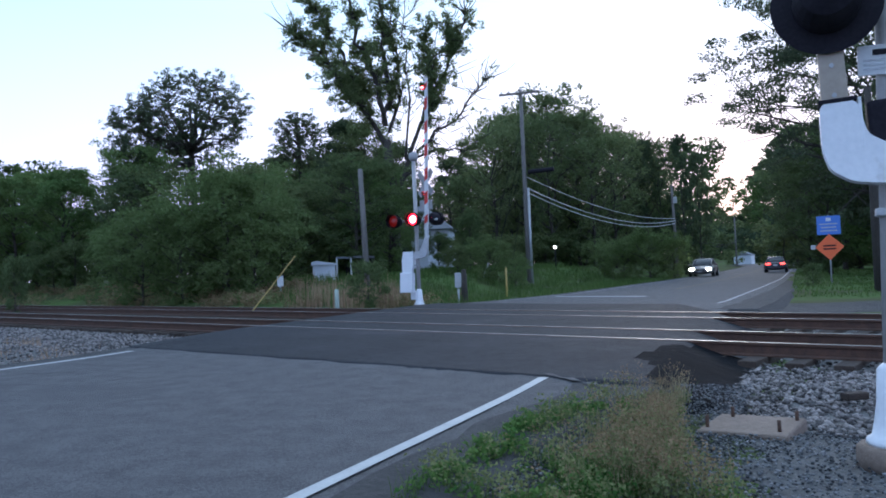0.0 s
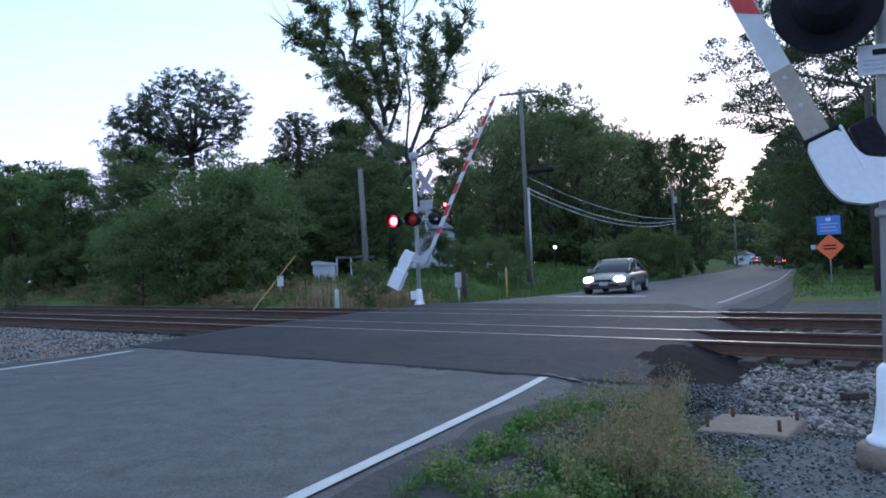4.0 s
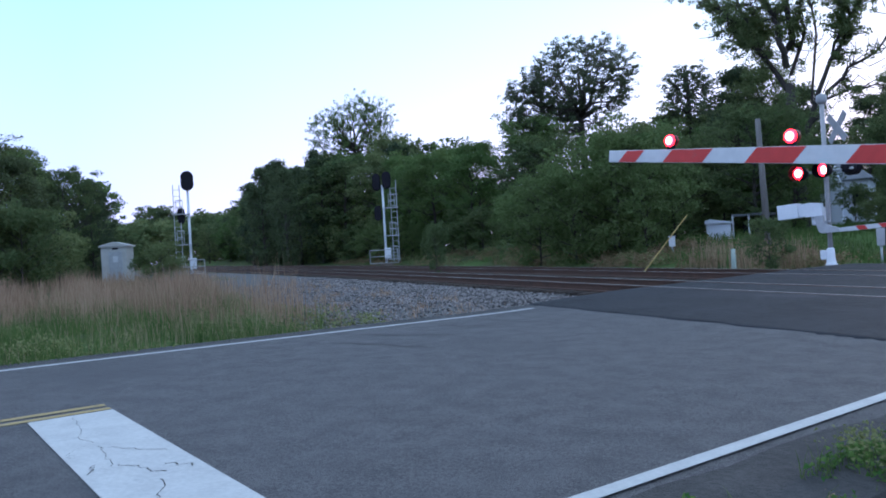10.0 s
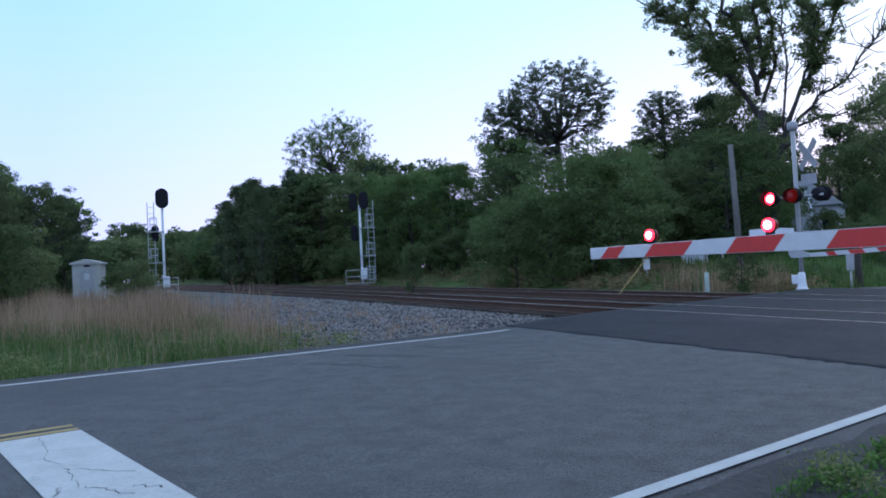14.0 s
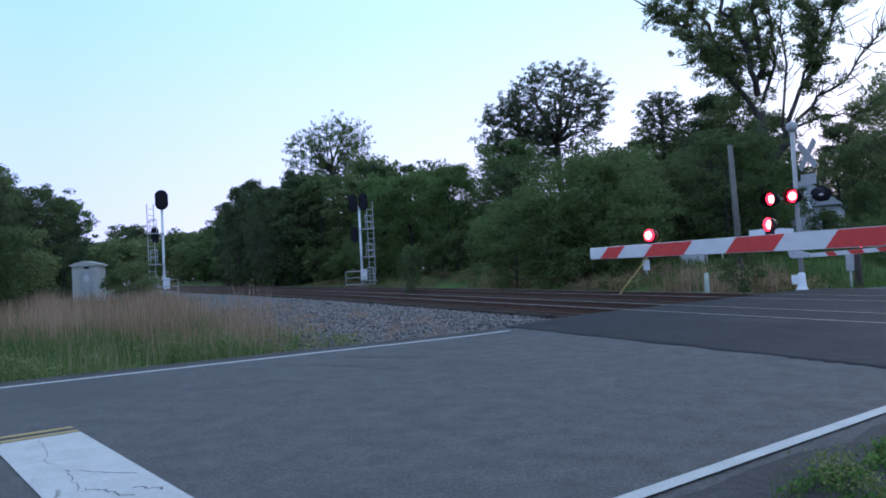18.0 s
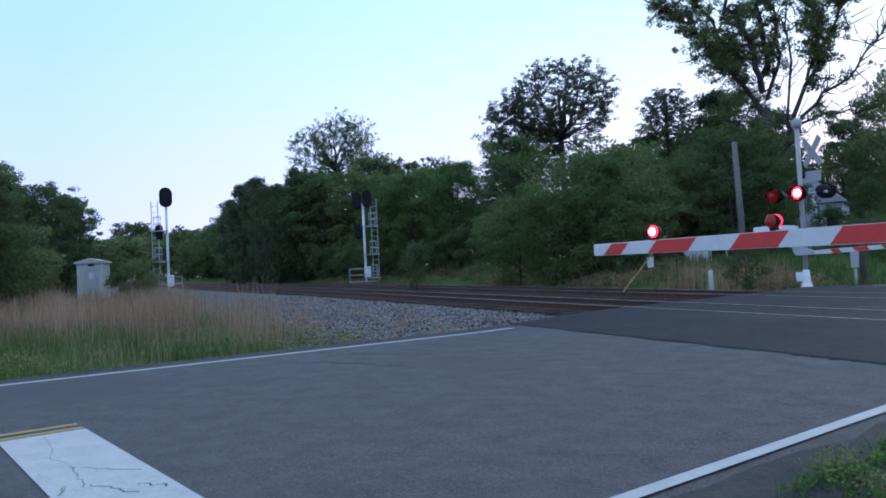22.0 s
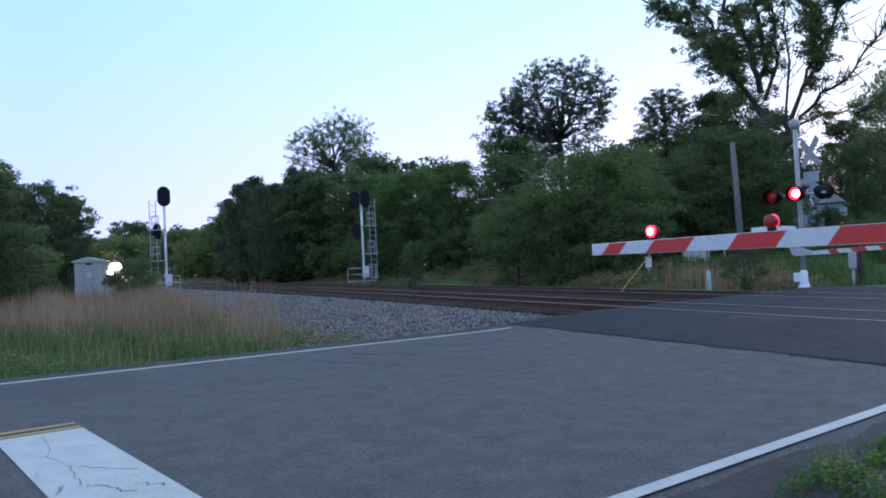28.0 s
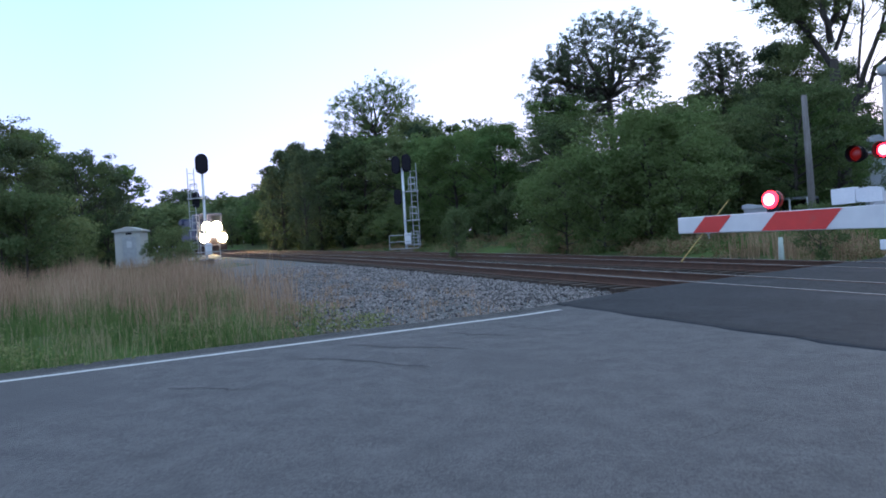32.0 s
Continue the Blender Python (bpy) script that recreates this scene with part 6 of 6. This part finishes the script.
def make_car(label, paint, head_on, tail_on):
    """A saloon whose nose points along x, standing on z = 0."""
    car = thing("car", Matrix.Identity(4), label, "car", "cars on the road")
    part("body", loft([(2.36, 0.62, 0.32, 0.54), (2.30, 0.78, 0.24, 0.62), (2.0, 0.84, 0.20, 0.70), (1.2, 0.86, 0.20, 0.80), (0.4, 0.87, 0.20, 0.85), (-1.0, 0.87, 0.20, 0.87), (-1.9, 0.84, 0.22, 0.87), (-2.3, 0.78, 0.28, 0.83), (-2.38, 0.66, 0.36, 0.76)], power=4.0), paint, car)
    part("cabin", loft([(1.05, 0.70, 0.78, 0.83), (0.35, 0.69, 0.78, 1.20), (-0.1, 0.64, 0.78, 1.32), (-0.8, 0.63, 0.78, 1.32), (-1.3, 0.65, 0.78, 1.2), (-1.95, 0.70, 0.78, 0.88)], power=5.0), GLASS, car, "dark tinted windows")
    part("roof", loft([(0.2, 0.57, 1.2, 1.255), (-0.1, 0.6, 1.25, 1.34), (-0.8, 0.6, 1.25, 1.34), (-1.25, 0.57, 1.18, 1.25)], power=3.0), paint, car)
    for sgn in (-1, 1):
        for pts in (((1.05, 0.70, 0.83), (0.25, 0.6, 1.26)), ((-0.45, 0.71, 0.86), (-0.5, 0.62, 1.3)), ((-1.95, 0.70, 0.87), (-1.25, 0.58, 1.25))):
            part("pillar", tube([(x, sgn * y, z) for x, y, z in pts], 0.035, 6), paint, car)
        part("mirror", box((0.12, 0.18, 0.13), (0.6, sgn * 0.94, 0.9), bevel=0.03), paint, car)
        bm = loft([(2.385, 0.1, -0.03, 0.07), (2.34, 0.18, -0.08, 0.11), (2.2, 0.19, -0.08, 0.11)])
        bmesh.ops.translate(bm, verts=bm.verts[:], vec=(0.0, sgn * 0.57, 0.54))
        part("headlight", bm, HEAD if head_on else GLASS, car, "lit headlight" if head_on else "")
        part("tail_light", box((0.06, 0.36, 0.16), (-2.36, sgn * 0.56, 0.74), bevel=0.02), TAIL if tail_on else CAR_LENS, car, "lit red tail light" if tail_on else "")
        for x in (1.42, -1.38):
            w = part("wheel", tube([(x, sgn * 0.70, 0.31), (x, sgn * 0.90, 0.31)], 0.31, 20), RUBBER, car, "black tyre")
            part("rim", tube([(x, sgn * 0.895, 0.31), (x, sgn * 0.912, 0.31)], 0.19, 16), GALV, w)
    part("grille", box((0.05, 0.6, 0.1), (2.36, 0, 0.51), bevel=0.01), BLACK, car)
    part("bumper_slot", box((0.05, 1.1, 0.1), (2.35, 0, 0.36), bevel=0.02), BLACK, car)
    part("number_plate", box((0.02, 0.32, 0.14), (2.385, 0, 0.41)), SIGN_BACK, car)
    part("rear_plate", box((0.02, 0.32, 0.14), (-2.395, 0, 0.62)), ARM_WHITE, car)
    return car


LOCO_LIGHT = mat("lit_locomotive_lamp", (1, 1, 1), emit=(1.0, 0.72, 0.38), power=130.0)
LOCO_BLUE = mat("dark_blue_locomotive_paint", (0.02, 0.03, 0.07), (0.035, 0.045, 0.09), 1.5, 0.5)


def make_locomotive(label, lit):
    """A diesel locomotive whose nose points along -x, standing on the rail tops."""
    loco = thing("locomotive", Matrix.Identity(4), label, "locomotive", "train")
    part("frame", box((21.5, 2.9, 0.45), (11, 0, 1.35), bevel=0.03), BLACK, loco)
    part("nose", box((2.2, 1.9, 1.75), (1.9, 0, 2.45), bevel=0.12), LOCO_BLUE, loco, "dark blue short nose")
    cab = part("cab", box((2.6, 3.05, 3.0), (4.1, 0, 3.05), bevel=0.1), LOCO_BLUE, loco, "dark blue cab")
    for y in (-0.8, 0.8):
        part("windshield", box((0.04, 0.95, 0.6), (2.78, y, 3.95), bevel=0.01), GLASS, cab)
    part("hood", box((15, 1.9, 2.7), (13.2, 0, 2.9), bevel=0.08), LOCO_BLUE, loco)
    part("radiator", box((3.2, 2.6, 0.7), (18.5, 0, 4.2), bevel=0.05), LOCO_BLUE, loco)
    part("fuel_tank", box((5, 2.6, 0.75), (11, 0, 0.75), bevel=0.1), BLACK, loco)
    part("pilot", box((0.25, 2.8, 0.85), (0.2, 0, 0.7), bevel=0.05), BLACK, loco)
    part("coupler", box((0.6, 0.3, 0.3), (-0.15, 0, 0.9), bevel=0.05), RUST, loco)
    for x in (4.2, 17.8):
        part("truck_frame", box((4.2, 2.2, 0.4), (x, 0, 0.75), bevel=0.05), BLACK, loco)
        for k in (-1.6, 0, 1.6):
            part("wheelset", tube([(x + k, -0.8, 0.52), (x + k, 0.8, 0.52)], 0.52, 18), RUST, loco)
    bm = bmesh.new()
    for y in (-1.35, 1.35):
        tube([(0.3, y, 1.5), (0.3, y, 2.5)], 0.025, 6, bm)
        tube([(0.3, y, 2.5), (3.0, y, 2.5)], 0.025, 6, bm)
    tube([(0.3, -1.35, 2.5), (0.3, 1.35, 2.5)], 0.025, 6, bm)
    part("handrail", bm, ARM_WHITE, loco, "white front handrail")
    if lit:
        # discs far wider than real lamps: their size stands in for the glare
        for y, z, x, r in ((-0.5, 2.9, 0.72, 0.56), (0.5, 2.9, 0.72, 0.56), (-0.95, 1.65, 0.0, 0.5), (0.95, 1.65, 0.0, 0.5)):
            part("headlamp", tube([(x, y, z), (x - 0.06, y, z)], r, 14), LOCO_LIGHT, loco, "glowing headlamp disc, enlarged to stand in for glare")
    return loco


build_slab()
build_signs()
build_hut()
build_poles()
build_houses()
silver_car = make_car("silver saloon with lit headlights waiting at the gate", SILVER, True, False)
dark_car = make_car("dark saloon driving away with red tail lights", NAVY, False, True)
third_car = make_car("dark car far off at the bend with tail lights", NAVY, False, True)
loco = make_locomotive("dark blue diesel locomotive with glowing headlamps", True)
build_special_trees()
build_woods()
build_distance()
build_grass()
build_ballast()
build_gravel_patch()


# ---- what moves ----
def lane_pose(u, v, back):
    x, y = far_road(u, v)
    x2, y2 = far_road(u + 1, v)
    a = math.degrees(math.atan2(y2 - y, x2 - x))
    return pose(x, y, float(road_z(x, y)), 0, 0, a + (180 if back else 0))


def line_pose(s):
    x, y = line_point(s, NEAR)
    x2, y2 = line_point(s + 1, NEAR)
    return pose(x, y, float(rail_top(s)), 0, 0, math.degrees(math.atan2(y2 - y, x2 - x)))


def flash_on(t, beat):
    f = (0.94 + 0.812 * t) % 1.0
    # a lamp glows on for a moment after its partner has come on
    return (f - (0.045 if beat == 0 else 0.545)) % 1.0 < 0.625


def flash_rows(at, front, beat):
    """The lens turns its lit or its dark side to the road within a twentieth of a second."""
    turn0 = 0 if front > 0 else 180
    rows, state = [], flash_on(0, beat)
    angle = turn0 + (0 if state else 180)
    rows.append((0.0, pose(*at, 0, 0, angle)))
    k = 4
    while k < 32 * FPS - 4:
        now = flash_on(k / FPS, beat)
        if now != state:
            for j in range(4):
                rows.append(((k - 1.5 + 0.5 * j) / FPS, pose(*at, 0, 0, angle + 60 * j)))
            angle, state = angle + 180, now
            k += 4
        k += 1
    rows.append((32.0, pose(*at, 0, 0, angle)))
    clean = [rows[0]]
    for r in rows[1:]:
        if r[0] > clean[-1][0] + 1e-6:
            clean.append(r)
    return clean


def motions():
    tilt = lambda pivot, a: pose(*pivot, 0, -a, 0)
    near_rows = [(0, 88), (2.2, 88), (2.6, 84.5), (3, 79), (3.5, 72.5), (5.5, 52.8), (6, 48.5), (6.5, 43), (7, 37.3), (7.5, 30), (7.7, 26.4), (8, 21), (8.3, 16.6), (8.6, 13.5), (9, 11), (9.5, 9.8), (10, 7.4), (10.5, 6.3), (11, 4.5), (11.5, 2.6), (12, 0.9), (12.5, 0.6), (13, 0.4), (14, 0.2), (19, 0.3), (32, 0.4)]
    walk(near_arm, [(t, tilt(NEAR_PIVOT, a - 1.8)) for t, a in near_rows])
    far_rows = [(0, 87.5), (2.2, 87.3), (2.6, 82), (3, 74.5), (3.5, 67.5), (5.5, 45.5), (6, 37), (6.5, 31), (7, 24.75), (7.5, 18), (8, 11.75), (8.5, 7.5), (9, 5.0), (10, 2.8), (11, 1.8), (32, 1.8)]
    walk(far_arm, [(t, tilt(FAR_PIVOT, a)) for t, a in far_rows])
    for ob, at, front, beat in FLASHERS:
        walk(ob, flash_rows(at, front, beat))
    walk(silver_car, [(t, lane_pose(u + 2.0, 6.68, True)) for t, u in ((0, 58.5), (0.5, 53.2), (1, 48.2), (1.5, 43.6), (2, 39.4), (2.5, 35.2), (3, 31.4), (3.5, 29.4), (4.2, 28.4), (5.5, 28.1), (10, 28.1), (32, 28.1))])
    walk(dark_car, [(t, lane_pose(u, 2.0 + 0.15 * min(t, 6), False)) for t, u in ((0, 72), (2, 92), (4, 110), (6, 127), (8, 145), (10, 162), (20, 225), (32, 245))])
    walk(third_car, [(t, lane_pose(u, 2.9, False)) for t, u in ((0, 126), (2, 138), (4, 149), (6, 160), (8, 176), (10, 190), (20, 235), (32, 255))])
    walk(loco, [(t, line_pose(s)) for t, s in ((0, 290), (20, 240), (26, 167), (27.5, 149), (28, 143), (29, 131), (30, 118.5), (31, 107), (32, 90))])


motions()
